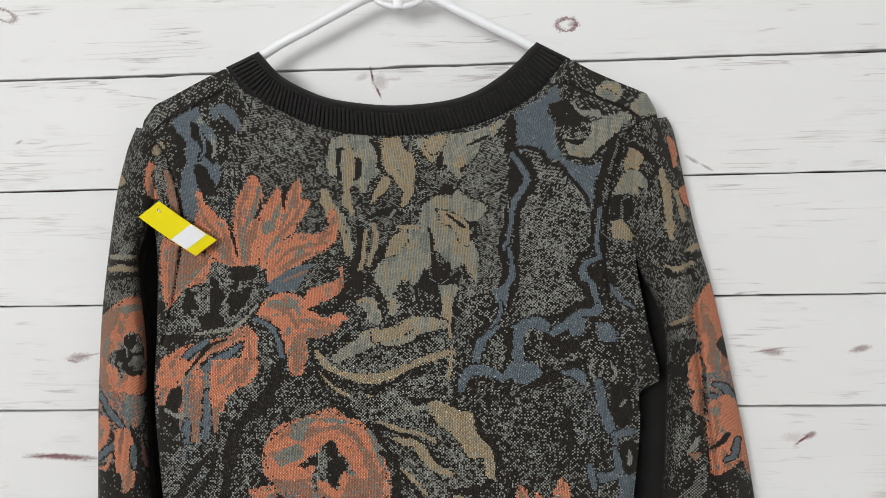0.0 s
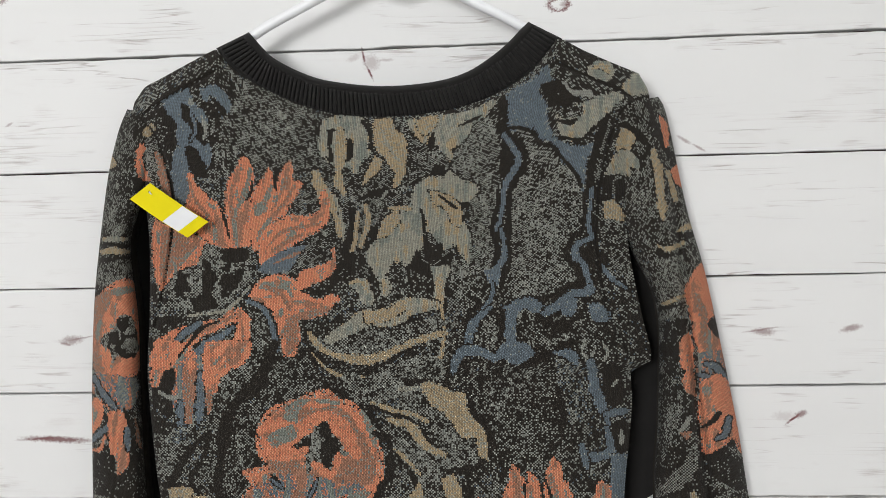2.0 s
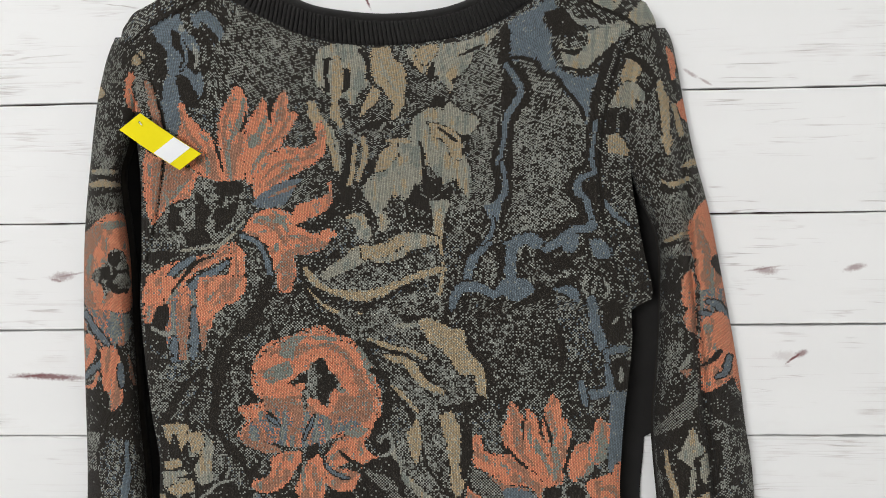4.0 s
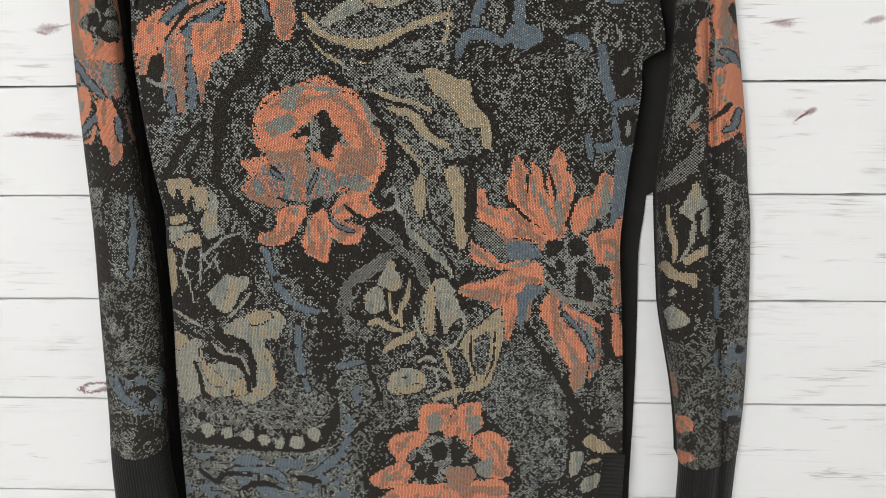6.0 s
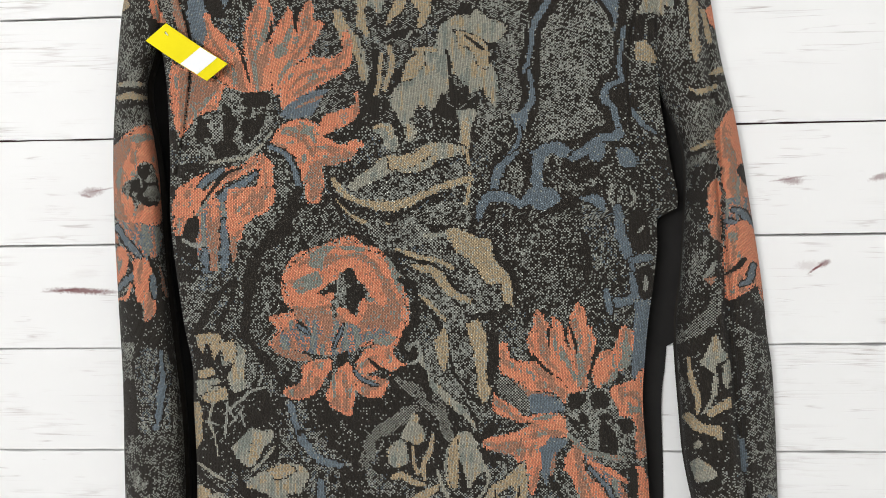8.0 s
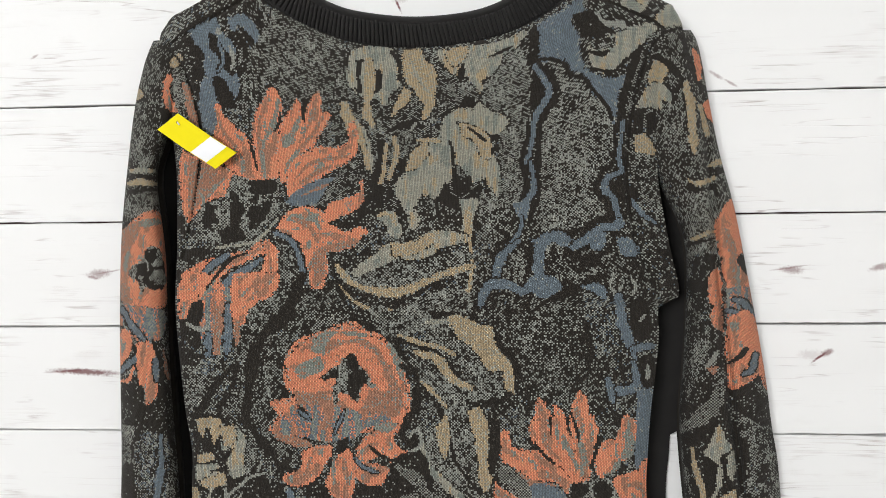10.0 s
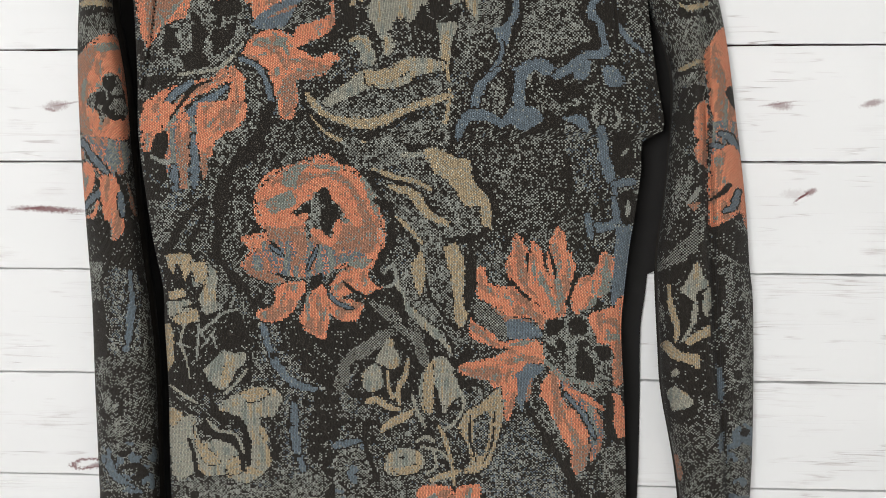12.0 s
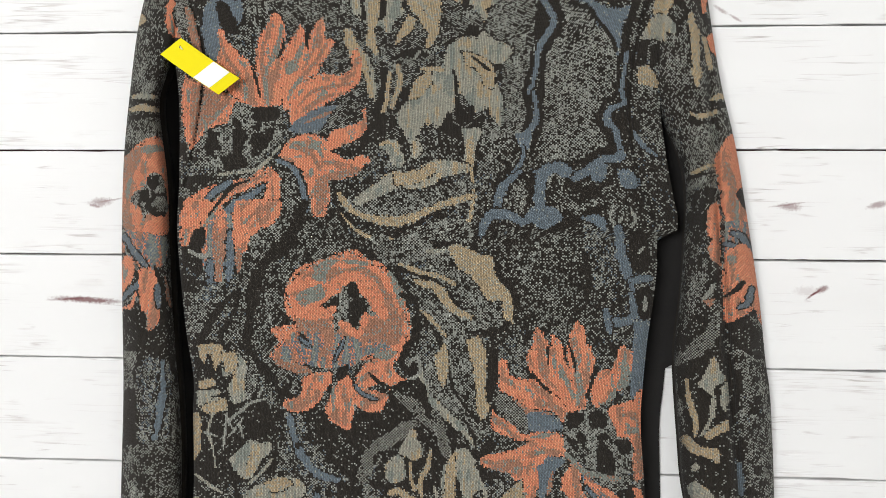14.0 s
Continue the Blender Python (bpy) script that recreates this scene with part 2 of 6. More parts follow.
# ---- the room ----
W, E, S, F, C = ROOM
wall = tagged(new("wall_north"), "white-washed horizontal plank wall with dark gaps and knots", "wall", kind="structure")
part("batten", box(W, E, 0.012, 0.06, F, C), GAP, wall, "dark board behind the planks")
# unseen side walls; the east one is set close and white to bounce light
for name, bm, label in (
    ("wall_east", box(E, E + 0.1, S - 0.1, 0.06, F, C), "unseen white side wall set close to bounce light"),
    ("wall_west", box(W - 0.1, W, S - 0.1, 0.06, F, C), "unseen white side wall set close to bounce light without openings"),
):
    tagged(part(name, bm, PLASTER, None), label, "wall", kind="structure")
south = tagged(new("wall_south"), "unseen white plastered wall with one assumed window opening", "wall", kind="structure")
for bm in (box(W, -2.2, S - 0.1, S, F, C), box(-0.8, E, S - 0.1, S, F, C), box(-2.2, -0.8, S - 0.1, S, F, 0.2), box(-2.2, -0.8, S - 0.1, S, 1.48, C)):
    part("wall_section", bm, PLASTER, south)
tagged(part("floor", box(W - 0.1, E + 0.1, S - 0.1, 0.06, F - 0.1, F), FLOORING, None), "dark wooden floor of the room", "floor", kind="structure")
tagged(part("ceiling", box(W - 0.1, E + 0.1, S - 0.1, 0.06, C, C + 0.1), PLASTER, None), "plain white ceiling", "ceiling", kind="structure")

# planks: the joints between them, from the top down
JOINTS = (1.55, 1.42, 1.30, 1.18, 1.06, 0.94, 0.82, 0.70, 0.577, 0.4635, 0.3485, 0.2297, 0.1203, 0.009, -0.105, -0.2262, -0.347, -0.46, -0.58, -0.70, -0.82, -0.94, -1.05, -1.15)
rng = np.random.default_rng(4)
for k, (top, low) in enumerate(zip(JOINTS, JOINTS[1:])):
    g = (0.0009, 0.0006, 0.0011)[k % 3]
    xs = np.linspace(W, E, 521)
    # sawn edges: slightly uneven, with a chip here and there
    def edge(seed):
        return 0.0006 * (value_noise(xs, xs * 0, 0.05, seed) - 0.5) + 0.0006 * (value_noise(xs, xs * 0, 0.012, seed + 1) - 0.5) - 0.0009 * np.clip(value_noise(xs, xs * 0, 0.03, seed + 2) - 0.8, 0, 1) * 5
    zt, zl = top - g + edge(k), low + g - edge(k + 50)
    verts, faces = [], []
    for x, a, b in zip(xs, zt, zl):
        verts += [(x, 0.012, a), (x, 0.0008, a), (x, 0.0, a - 0.0007), (x, 0.0, b + 0.0007), (x, 0.0008, b), (x, 0.012, b)]
    for i in range(len(xs) - 1):
        for j in range(5):
            faces.append((6 * i + j, 6 * i + j + 1, 6 * i + j + 7, 6 * i + j + 6))
    mesh_object("plank", verts, faces, PLANK, wall, smooth=False)

# unseen window, added around the assumed area lamp
win = tagged(new("window_1"), "unseen white-framed window assumed as source of soft daylight", "window", kind="structure")
for bm in (box(-2.2, -2.15, S - 0.08, S - 0.02, 0.2, 1.48), box(-0.85, -0.8, S - 0.08, S - 0.02, 0.2, 1.48), box(-2.15, -0.85, S - 0.08, S - 0.02, 1.43, 1.48), box(-2.15, -0.85, S - 0.08, S - 0.02, 0.2, 0.25)):
    part("window_frame", bm, PLASTER, win)

# ---- cut of the sweater, metres on the wall ----
def body_left(z):
    return profile(z, (0.47, -0.205), (0.43, -0.212), (0.40, -0.221), (0.35, -0.216), (0.31, -0.211), (0.27, -0.209), (0.20, -0.212), (0.143, -0.216), (0.05, -0.211), (0.0, -0.205), (-0.04, -0.207), (-0.11, -0.209), (-0.20, -0.215), (-0.33, -0.220), (-0.42, -0.222))


def body_right(z):
    side = profile(z, (0.47, 0.255), (0.43, 0.264), (0.40, 0.276), (0.36, 0.262), (0.32, 0.253), (0.27, 0.254), (0.23, 0.260), (0.19, 0.268), (0.165, 0.274), (0.15, 0.274), (0.10, 0.274), (-0.42, 0.274))
    flank = profile(z, (0.47, 0.255), (0.16, 0.255), (0.12, 0.256), (0.08, 0.253), (0.045, 0.249), (0.0, 0.246), (-0.04, 0.245), (-0.11, 0.251), (-0.2, 0.257), (-0.33, 0.263), (-0.42, 0.264))
    f = np.clip((z - 0.143) / 0.010, 0, 1)
    return flank + (side - flank) * f


def shoulder_top(x):
    return profile(-x, (0.232, 0.394), (0.2211, 0.4092), (0.214, 0.4195), (0.2064, 0.428), (0.1921, 0.435), (0.1634, 0.4491), (0.1464, 0.457), (0.134, 0.461), (0.126, 0.450), (0.108, 0.434), (0.070, 0.413), (0.026, 0.397), (-0.029, 0.392), (-0.083, 0.396), (-0.126, 0.407), (-0.164, 0.428), (-0.184, 0.450), (-0.1938, 0.4591), (-0.2173, 0.4471), (-0.2434, 0.4346), (-0.259, 0.4275), (-0.2694, 0.4222), (-0.2745, 0.4160), (-0.2786, 0.408), (-0.2835, 0.397))


def arm_seam(z, side):
    if side < 0:
        return profile(z, (0.43, -0.228), (0.403, -0.219), (0.382, -0.200), (0.348, -0.188), (0.315, -0.183), (0.271, -0.188), (0.215, -0.200), (0.17, -0.214), (0.10, -0.232))
    return profile(z, (0.43, 0.290), (0.403, 0.276), (0.391, 0.251), (0.344, 0.234), (0.301, 0.227), (0.258, 0.226), (0.205, 0.235), (0.161, 0.253), (0.13, 0.268), (0.10, 0.280))


def folds(x, z):
    """Lazy drape of the hanging cloth, metres."""
    w = 0.0030 * (value_noise(x, z, 0.09, 3) - 0.5) + 0.0022 * (value_noise(x + 0.4 * z, z * 0.45, 0.035, 5) - 0.5)
    # soft drag lines from the armholes
    for px, pz, sgn in ((-0.20, 0.27, 1), (0.25, 0.20, -1)):
        d = (x - px) * sgn * 0.75 + (z - pz) * 0.66
        w += 0.0022 * np.exp(-((d / 0.012) ** 2)) * np.exp(-(((x - px) / 0.10) ** 2 + ((z - pz) / 0.10) ** 2))
    return w


def body_surface(s, x, z):
    e = np.clip(1 - np.abs(s) ** np.where(s > 0, 5.0, 7.0), 0, 1) ** 0.5
    y = np.where(s > 0, -0.041, -0.037) - np.where(s > 0, 0.019, 0.023) * e
    top = shoulder_top(x)
    y += 0.007 * np.exp(-np.clip(top - z, 0, 1) / 0.008)
    y += -folds(x, z) * e
    for side in (-1, 1):
        d = x - arm_seam(z, side)
        y += np.where(z > 0.15, 0.0055 * np.exp(-((d / 0.0019) ** 2)) - 0.0014 * np.exp(-((d / 0.010) ** 2)), 0.0)
    # side fold low on the right flank
    y += 0.004 * np.exp(-(((x - 0.232) / 0.003) ** 2)) * np.clip((-0.05 - z) / 0.06, 0, 1)
    # seam along the back of the shoulder
    for sx, sz, ex, ez in ((-0.208, 0.403, -0.128, 0.446), (0.260, 0.403, 0.183, 0.4415)):
        nx, nz = ez - sz, -(ex - sx)
        ln = math.hypot(nx, nz)
        d = ((x - sx) * nx + (z - sz) * nz) / ln
        along = (x - sx) / (ex - sx)
        y += np.where((along > -0.05) & (along < 1.0), 0.0034 * np.exp(-((d / 0.0016) ** 2)), 0.0)
    return y


def left_sleeve_edges(z):
    outer = profile(z, (0.43, -0.214), (0.406, -0.2262), (0.3934, -0.2325), (0.377, -0.2385), (0.344, -0.2475), (0.294, -0.2565), (0.222, -0.267), (0.143, -0.273), (0.07, -0.276), (-0.013, -0.279), (-0.11, -0.286), (-0.23, -0.294), (-0.29, -0.300), (-0.42, -0.305))
    inner = profile(z, (0.43, -0.198), (0.39, -0.196), (0.34, -0.205), (0.30, -0.221), (0.27, -0.2285), (0.20, -0.2235), (0.14, -0.2240), (0.06, -0.2235), (-0.04, -0.220), (-0.11, -0.2215), (-0.20, -0.227), (-0.28, -0.231), (-0.34, -0.228), (-0.42, -0.228))
    return outer, inner


def right_sleeve_edges(z):
    inner = profile(z, (0.43, 0.245), (0.36, 0.240), (0.29, 0.244), (0.255, 0.258), (0.225, 0.273), (0.193, 0.281), (0.14, 0.281), (0.086, 0.279), (0.03, 0.276), (-0.06, 0.284), (-0.108, 0.290), (-0.19, 0.308), (-0.264, 0.319), (-0.32, 0.321), (-0.42, 0.322))
    outer = profile(z, (0.43, 0.262), (0.401, 0.2834), (0.389, 0.2895), (0.368, 0.2944), (0.333, 0.301), (0.288, 0.3105), (0.235, 0.325), (0.161, 0.340), (0.086, 0.354), (0.03, 0.362), (-0.013, 0.369), (-0.107, 0.377), (-0.196, 0.382), (-0.284, 0.382), (-0.42, 0.382))
    return inner, outer


def right_crease(z):
    return profile(z, (0.43, 0.275), (0.36, 0.288), (0.289, 0.300), (0.193, 0.309), (0.14, 0.315), (0.10, 0.319), (0.043, 0.326), (-0.042, 0.336), (-0.132, 0.349), (-0.23, 0.363), (-0.32, 0.367), (-0.42, 0.367))


def sleeve_surface(s, x, z, side):
    e = np.sqrt(np.clip(1 - np.abs(s) ** 2.8, 0, 1))
    y = -0.015 - 0.037 * e if side > 0 else -0.022 - 0.031 * e
    y -= 0.0035 * (value_noise(x * 0.5, z, 0.07, 11 + side) - 0.5) * e + 0.0016 * (value_noise(x, z, 0.02, 13) - 0.5) * e
    if side > 0:
        d = x - right_crease(z)
        y += 0.011 * np.exp(-((d / 0.0035) ** 2)) * e * np.clip((0.36 - z) / 0.08, 0.15, 1)
        y -= 0.006 * np.exp(-(((d + 0.010) / 0.007) ** 2)) * e
    y += 0.008 * np.exp(-np.clip(0.408 - z, 0, 1) / 0.02)
    return y


# ---- knitted grids: one quad a stitch ----
def grid_faces(nu, nv):
    i, j = np.meshgrid(np.arange(nu), np.arange(nv), indexing="ij")
    a = (i * (nv + 1) + j).ravel()
    return np.stack((a, a + nv + 1, a + nv + 2, a + 1), 1)


def knit_grid(nu, nv, place):
    """Vertices of a cloth of nu x nv stitches; place(u, v) gives x, y, z with u, v from 0 to 1."""
    u, v = np.meshgrid(np.linspace(0, 1, nu + 1), np.linspace(0, 1, nv + 1), indexing="ij")
    x, y, z = place(u.ravel(), v.ravel())
    return np.stack((x, y, z), 1), grid_faces(nu, nv), nu, nv


HEM, YOKE, PEAK = -0.40, 0.24, 0.47


def flare(x, y, z):
    """The cut above is drawn on the plane of the chest, 35 mm off the wall; what lies deeper spreads a little wider."""
    k = (y + 0.035) * 1.33
    return x + (x - 0.11) * k, y, z + (z - 0.27) * k


def place_body(u, v):
    z = HEM + (PEAK - HEM) * v
    xu = body_left(0.38) + (body_right(np.array(0.38)) - body_left(0.38)) * u
    flat, x = z, xu
    for _ in range(5):
        z = np.where(flat > YOKE, YOKE + (flat - YOKE) * (shoulder_top(x) - YOKE) / (PEAK - YOKE), flat)
        left, right = body_left(z), body_right(z)
        x = left + (right - left) * u
    return flare(x, body_surface(2 * u - 1, x, z), z)


def place_sleeve(side, z0, z1, dip):
    def place(u, v):
        s = 2 * u - 1
        t = np.sin(s * math.pi / 2)
        z0u = z0 + dip - dip * np.cos(1.3 * (s + 0.15)) ** 1.4
        z = z0u + (z1 - z0u) * v
        a, b = left_sleeve_edges(z) if side < 0 else right_sleeve_edges(z)
        x = (a + b) / 2 + t * (b - a) / 2
        return flare(x, sleeve_surface(t, x, z, side), z)
    return place


CLOTHS = {
    "body": knit_grid(302, 600, place_body),
    "sleeve_left": knit_grid(66, 490, place_sleeve(-1, -0.284, 0.406, 0.034)),
    "sleeve_right": knit_grid(78, 490, place_sleeve(1, -0.288, 0.401, 0.030)),
}
MID = np.concatenate([v[f].mean(1) for v, f, _, _ in CLOTHS.values()])
SPREAD = 1 + (MID[:, 1] + 0.035) * 1.33
CX, CZ = 0.11 + (MID[:, 0] - 0.11) / SPREAD, 0.27 + (MID[:, 2] - 0.27) / SPREAD
gen = np.random.default_rng(7)
R1, R2 = gen.random(len(CX)), gen.random(len(CX))
JAG = 0.0042 * (value_noise(CX, CZ, 0.0075, 21) - 0.5) + 0.0026 * (value_noise(CX, CZ, 0.0030, 22) - 0.5) + 0.0016 * (R2 - 0.5)
LOBE = 0.0075 * (value_noise(CX, CZ, 0.0095, 27) - 0.5)
PARITY = np.concatenate([(np.add.outer(np.arange(nu), np.arange(nv)) % 2).ravel() for _, _, nu, nv in CLOTHS.values()])
BIRDSEYE = 0.50 * R1 + 0.24 * value_noise(CX, CZ * 0.75, 0.0040, 23) + 0.26 * PARITY
BIRDSEYE = BIRDSEYE.argsort().argsort() / len(BIRDSEYE)
MOTTLE = value_noise(CX, CZ, 0.011, 24) * 0.6 + value_noise(CX, CZ, 0.005, 25) * 0.4
DRIFT = value_noise(CX, CZ, 0.05, 26)
NAMES = tuple(YARN)
ink = np.zeros(len(CX), np.int8)


def yarn(name):
    return NAMES.index(name)


def fray(sel, depth):
    """Stitches of the ground yarns show through along a motif's edge, and rarely within it."""
    q = R2[sel]
    ink[sel] = np.where((depth < 0.10) & (q < 0.16), yarn("dark"), np.where((depth < 0.12) & (q > 0.90), yarn("ash"), ink[sel]))


def specks(sel, light, share, ground="dark"):
    """Birdseye: scattered light stitches on a ground."""
    ink[sel] = np.where(BIRDSEYE[sel] < share * (0.45 + 1.1 * MOTTLE[sel]), yarn(light), yarn(ground))


def dye(sel, depth, along, across, fill):
    """Fill the chosen stitches. depth: 0 at the motif's edge to 1 in its middle; along, across: its own directions."""
    r = R1[sel]
    if fill in YARN:
        # a stray stitch of a second yarn here and there
        mate, share = {"dark": ("ash", 0.004), "grey": ("teal", 0.10), "blue": ("ash", 0.03), "tan": ("grey", 0.22), "coral": ("rust", 0.10), "rust": ("teal", 0.16), "teal": ("rust", 0.14)}.get(fill, (fill, 0))
        ink[sel] = np.where(r < share, yarn(mate), yarn(fill))
        return
    wale = value_noise(CX[sel], CZ[sel] * 0.20, 0.0030, 37)
    streak = value_noise(across / 0.0042 + 7, along / 0.030, 1.0, 31) * 0.62 + 0.28 * wale + 0.10 * r
    blot = value_noise(across / 0.0065 + 3, along / 0.017, 1.0, 33) * 0.66 + 0.24 * wale + 0.10 * r
    if fill == "flame":
        # coral with rust worked in along the wales, teal now and then
        c = np.where(blot < 0.46, yarn("rust"), yarn("coral"))
        c = np.where((depth > 0.25) & (streak > 0.64), yarn("teal"), c)
        ink[sel] = np.where((depth < 0.20) & (r < 0.45), yarn("coral"), c)
    elif fill == "bluerust":
        wale = value_noise(CX[sel], CZ[sel] * 0.16, 0.0034, 35) * 0.7 + 0.3 * r
        ink[sel] = np.where(wale < 0.40, yarn("rust"), np.where(wale < 0.47, yarn("coral"), np.where(wale < 0.62, yarn("blue"), yarn("teal"))))
    elif fill == "lily":
        wale = value_noise(CX[sel], CZ[sel] * 0.10, 0.0026, 36) * 0.5 + 0.4 * MOTTLE[sel] + 0.1 * r
        ink[sel] = np.where(wale < 0.34, yarn("tan"), np.where(wale > 0.60, yarn("teal"), yarn("grey")))
    elif fill == "seed":
        ink[sel] = np.where((BIRDSEYE[sel] < 0.62) & (MOTTLE[sel] > 0.36), yarn("ash"), yarn("dark"))
    elif fill == "bluemix":
        ink[sel] = np.where(MOTTLE[sel] > 0.56, yarn("blue"), np.where(BIRDSEYE[sel] < 0.42, yarn("ash"), yarn("dark")))
    elif fill == "check":
        ink[sel] = np.where((PARITY[sel] == 0) ^ (r < 0.05), yarn("ash"), yarn("dark"))
    elif fill in SHARES:
        specks(sel, "ash", SHARES[fill])
        if fill.startswith("blue"):
            ink[sel] = np.where((ink[sel] == yarn("ash")) & (R2[sel] < 0.28), yarn("blue"), ink[sel])


SHARES = {"plain": 0.06, "darkdots": 0.16, "darkspeck": 0.28, "speck": 0.38, "greyspeck": 0.48, "bluespeck": 0.45, "bluespeckdense": 0.47}


def ribbon(line, widths, fill):
    """Paint the stitches within widths of a line of points."""
    reach = widths.max() + 0.004
    near = np.nonzero((CX > line[:, 0].min() - reach) & (CX < line[:, 0].max() + reach) & (CZ > line[:, 1].min() - reach) & (CZ < line[:, 1].max() + reach))[0]
    if not len(near):
        return
    dx, dz = CX[near, None] - line[None, :, 0], CZ[near, None] - line[None, :, 1]
    dist = np.hypot(dx, dz)
    score = dist / widths[None, :]
    k = score.argmin(1)
    pick = np.arange(len(near))
    d, w = dist[pick, k], widths[k]
    wave = 0.7 * JAG[near] + (0.5 * LOBE[near] if fill in ("flame", "bluerust", "lily") else 0.0) * np.minimum(1.0, w / 0.010)
    inside = d + wave * np.minimum(1.0, w / 0.004) < w
    step = np.gradient(line, axis=0)
    step /= np.linalg.norm(step, axis=1)[:, None] + 1e-9
    across = dx[pick, k] * step[k, 1] - dz[pick, k] * step[k, 0]
    along = k / len(line) * np.linalg.norm(np.diff(line, axis=0), axis=1).sum()
    dye(near[inside], np.clip(1 - d / w, 0, 1)[inside], along[inside], across[inside], fill)
    if fill in ("flame", "lily", "tan", "grey", "blue"):
        fray(near[inside], np.clip(1 - d / w, 0, 1)[inside])


def vine(width, fill, *points):
    """A stem or scroll along a smooth line."""
    line = smooth_line(points, 14 * len(points))
    t = np.linspace(0, 1, len(line))
    swell = 0.75 + 0.5 * value_noise(line[:, 0], line[:, 1], 0.02, 41)
    widths = width / 2 * swell * (0.45 + 0.55 * np.sin(math.pi * (0.08 + 0.84 * t)))
    if fill == "blue":
        ribbon(line, widths + 0.0012, "dark")
    ribbon(line, widths, fill)


def patch(fill, *corners):
    """A filled shape with a soft outline through its corners."""
    line = smooth_line(corners + corners[:1], 9 * len(corners))
    lo, hi = line.min(0) - 0.006, line.max(0) + 0.006
    near = np.nonzero((CX > lo[0]) & (CX < hi[0]) & (CZ > lo[1]) & (CZ < hi[1]))[0]
    px, pz = CX[near] + 0.55 * JAG[near], CZ[near] + 0.55 * JAG[near] * (2 * R1[near] - 1)
    inside = np.zeros(len(near), bool)
    for (ax, az), (bx, bz) in zip(line, np.roll(line, -1, axis=0)):
        if az != bz:
            inside ^= ((az > pz) != (bz > pz)) & (px < (bx - ax) * (pz - az) / (bz - az) + ax)
    gap = np.min(np.hypot(px[:, None] - line[None, :, 0], pz[:, None] - line[None, :, 1]), axis=1)
    if fill in ("lily", "grey", "tan"):
        rim = ~inside & (gap < 0.0012) & (R1[near] < 0.6)
        dye(near[rim], gap[rim], px[rim], pz[rim], "dark")
    # its grain follows its long way
    mid = line.mean(0)
    axis = np.linalg.svd(line - mid, full_matrices=False)[2][0]
    along = (px - mid[0]) * axis[0] + (pz - mid[1]) * axis[1]
    across = (px - mid[0]) * axis[1] - (pz - mid[1]) * axis[0]
    if fill == "bluerust":
        along, across = pz - mid[1], px - mid[0]
    depth = np.clip(gap / max(1e-4, gap[inside].max() if inside.any() else 1.0), 0, 1)
    dye(near[inside], depth[inside], along[inside], across[inside], fill)
    if fill in ("flame", "lily", "tan", "grey", "blue"):
        fray(near[inside], depth[inside])


def blob(x, z, rx, rz, turn, fill):
    c, s = math.cos(radians(turn)), math.sin(radians(turn))
    u, v = ((CX - x) * c + (CZ - z) * s) / rx, (-(CX - x) * s + (CZ - z) * c) / rz
    wob = 0.34 * (value_noise(CX, CZ, 0.014, 51) - 0.5)
    r = np.hypot(u, v) + wob + JAG / min(rx, rz)
    sel = np.nonzero(r < 1)[0]
    dye(sel, 1 - r[sel], (CZ - z)[sel], (CX - x)[sel], fill)


# ground: dark yarn sown with grey, thicker and thinner from place to place
everywhere = np.arange(len(CX))
ink[:] = np.where(BIRDSEYE < 0.27 + 0.15 * DRIFT, yarn("ash"), yarn("dark"))
ink[(ink == yarn("ash")) & (R2 < 0.12)] = yarn("blue")
ink[MOTTLE < 0.32] = yarn("dark")
ink[(MOTTLE < 0.47) & ((CX < -0.222) | (CX > 0.268)) & (CZ < 0.14)] = yarn("dark")

# shoulder and upper left
patch("darkdots", (-.215, .394), (-.192, .418), (-.167, .431), (-.135, .447), (-.119, .424), (-.125, .397), (-.138, .365), (-.150, .340), (-.166, .343), (-.178, .341), (-.188, .347), (-.196, .377))
patch("blue", (-.192, .414), (-.167, .426), (-.158, .413), (-.145, .395), (-.153, .386), (-.142, .365), (-.150, .347), (-.165, .350), (-.158, .325), (-.177, .315), (-.185, .349), (-.177, .374), (-.181, .393))
patch("dark", (-.173, .412), (-.164, .408), (-.157, .394), (-.150, .391), (-.149, .370), (-.160, .379), (-.164, .390), (-.171, .398))
patch("dark", (-.194, .406), (-.179, .396), (-.178, .379), (-.184, .368), (-.192, .381))
patch("dark", (-.168, .371), (-.157, .366), (-.148, .340), (-.161, .342), (-.169, .359))
patch("blue", (-.152, .425), (-.138, .428), (-.125, .416), (-.121, .398), (-.132, .397), (-.139, .411), (-.150, .415))
vine(.0057, "dark", (-.142, .417), (-.132, .404), (-.126, .394))
vine(.0038, "blue", (-.163, .404), (-.158, .386), (-.164, .375))
patch("ash", (-.166, .417), (-.159, .413), (-.160, .408), (-.165, .411))
vine(.0038, "ash", (-.152, .398), (-.148, .386), (-.151, .376))
# ground of the chest
patch("speck", (-.134, .385), (-.108, .424), (-.069, .415), (-.042, .397), (-.038, .362), (-.046, .338), (-.060, .349), (-.099, .344), (-.115, .364), (-.133, .340), (-.142, .354))
patch("speck", (-.005, .361), (.028, .355), (.061, .343), (.049, .311), (.021, .295), (-.000, .307))
patch("darkspeck", (-.049, .340), (-.028, .318), (.005, .296), (-.007, .263), (-.029, .253), (-.051, .269))
patch("greyspeck", (.083, .359), (.115, .385), (.140, .403), (.139, .357), (.144, .325), (.130, .282), (.123, .218), (.106, .196), (.088, .218), (.080, .251), (.108, .261), (.106, .304))
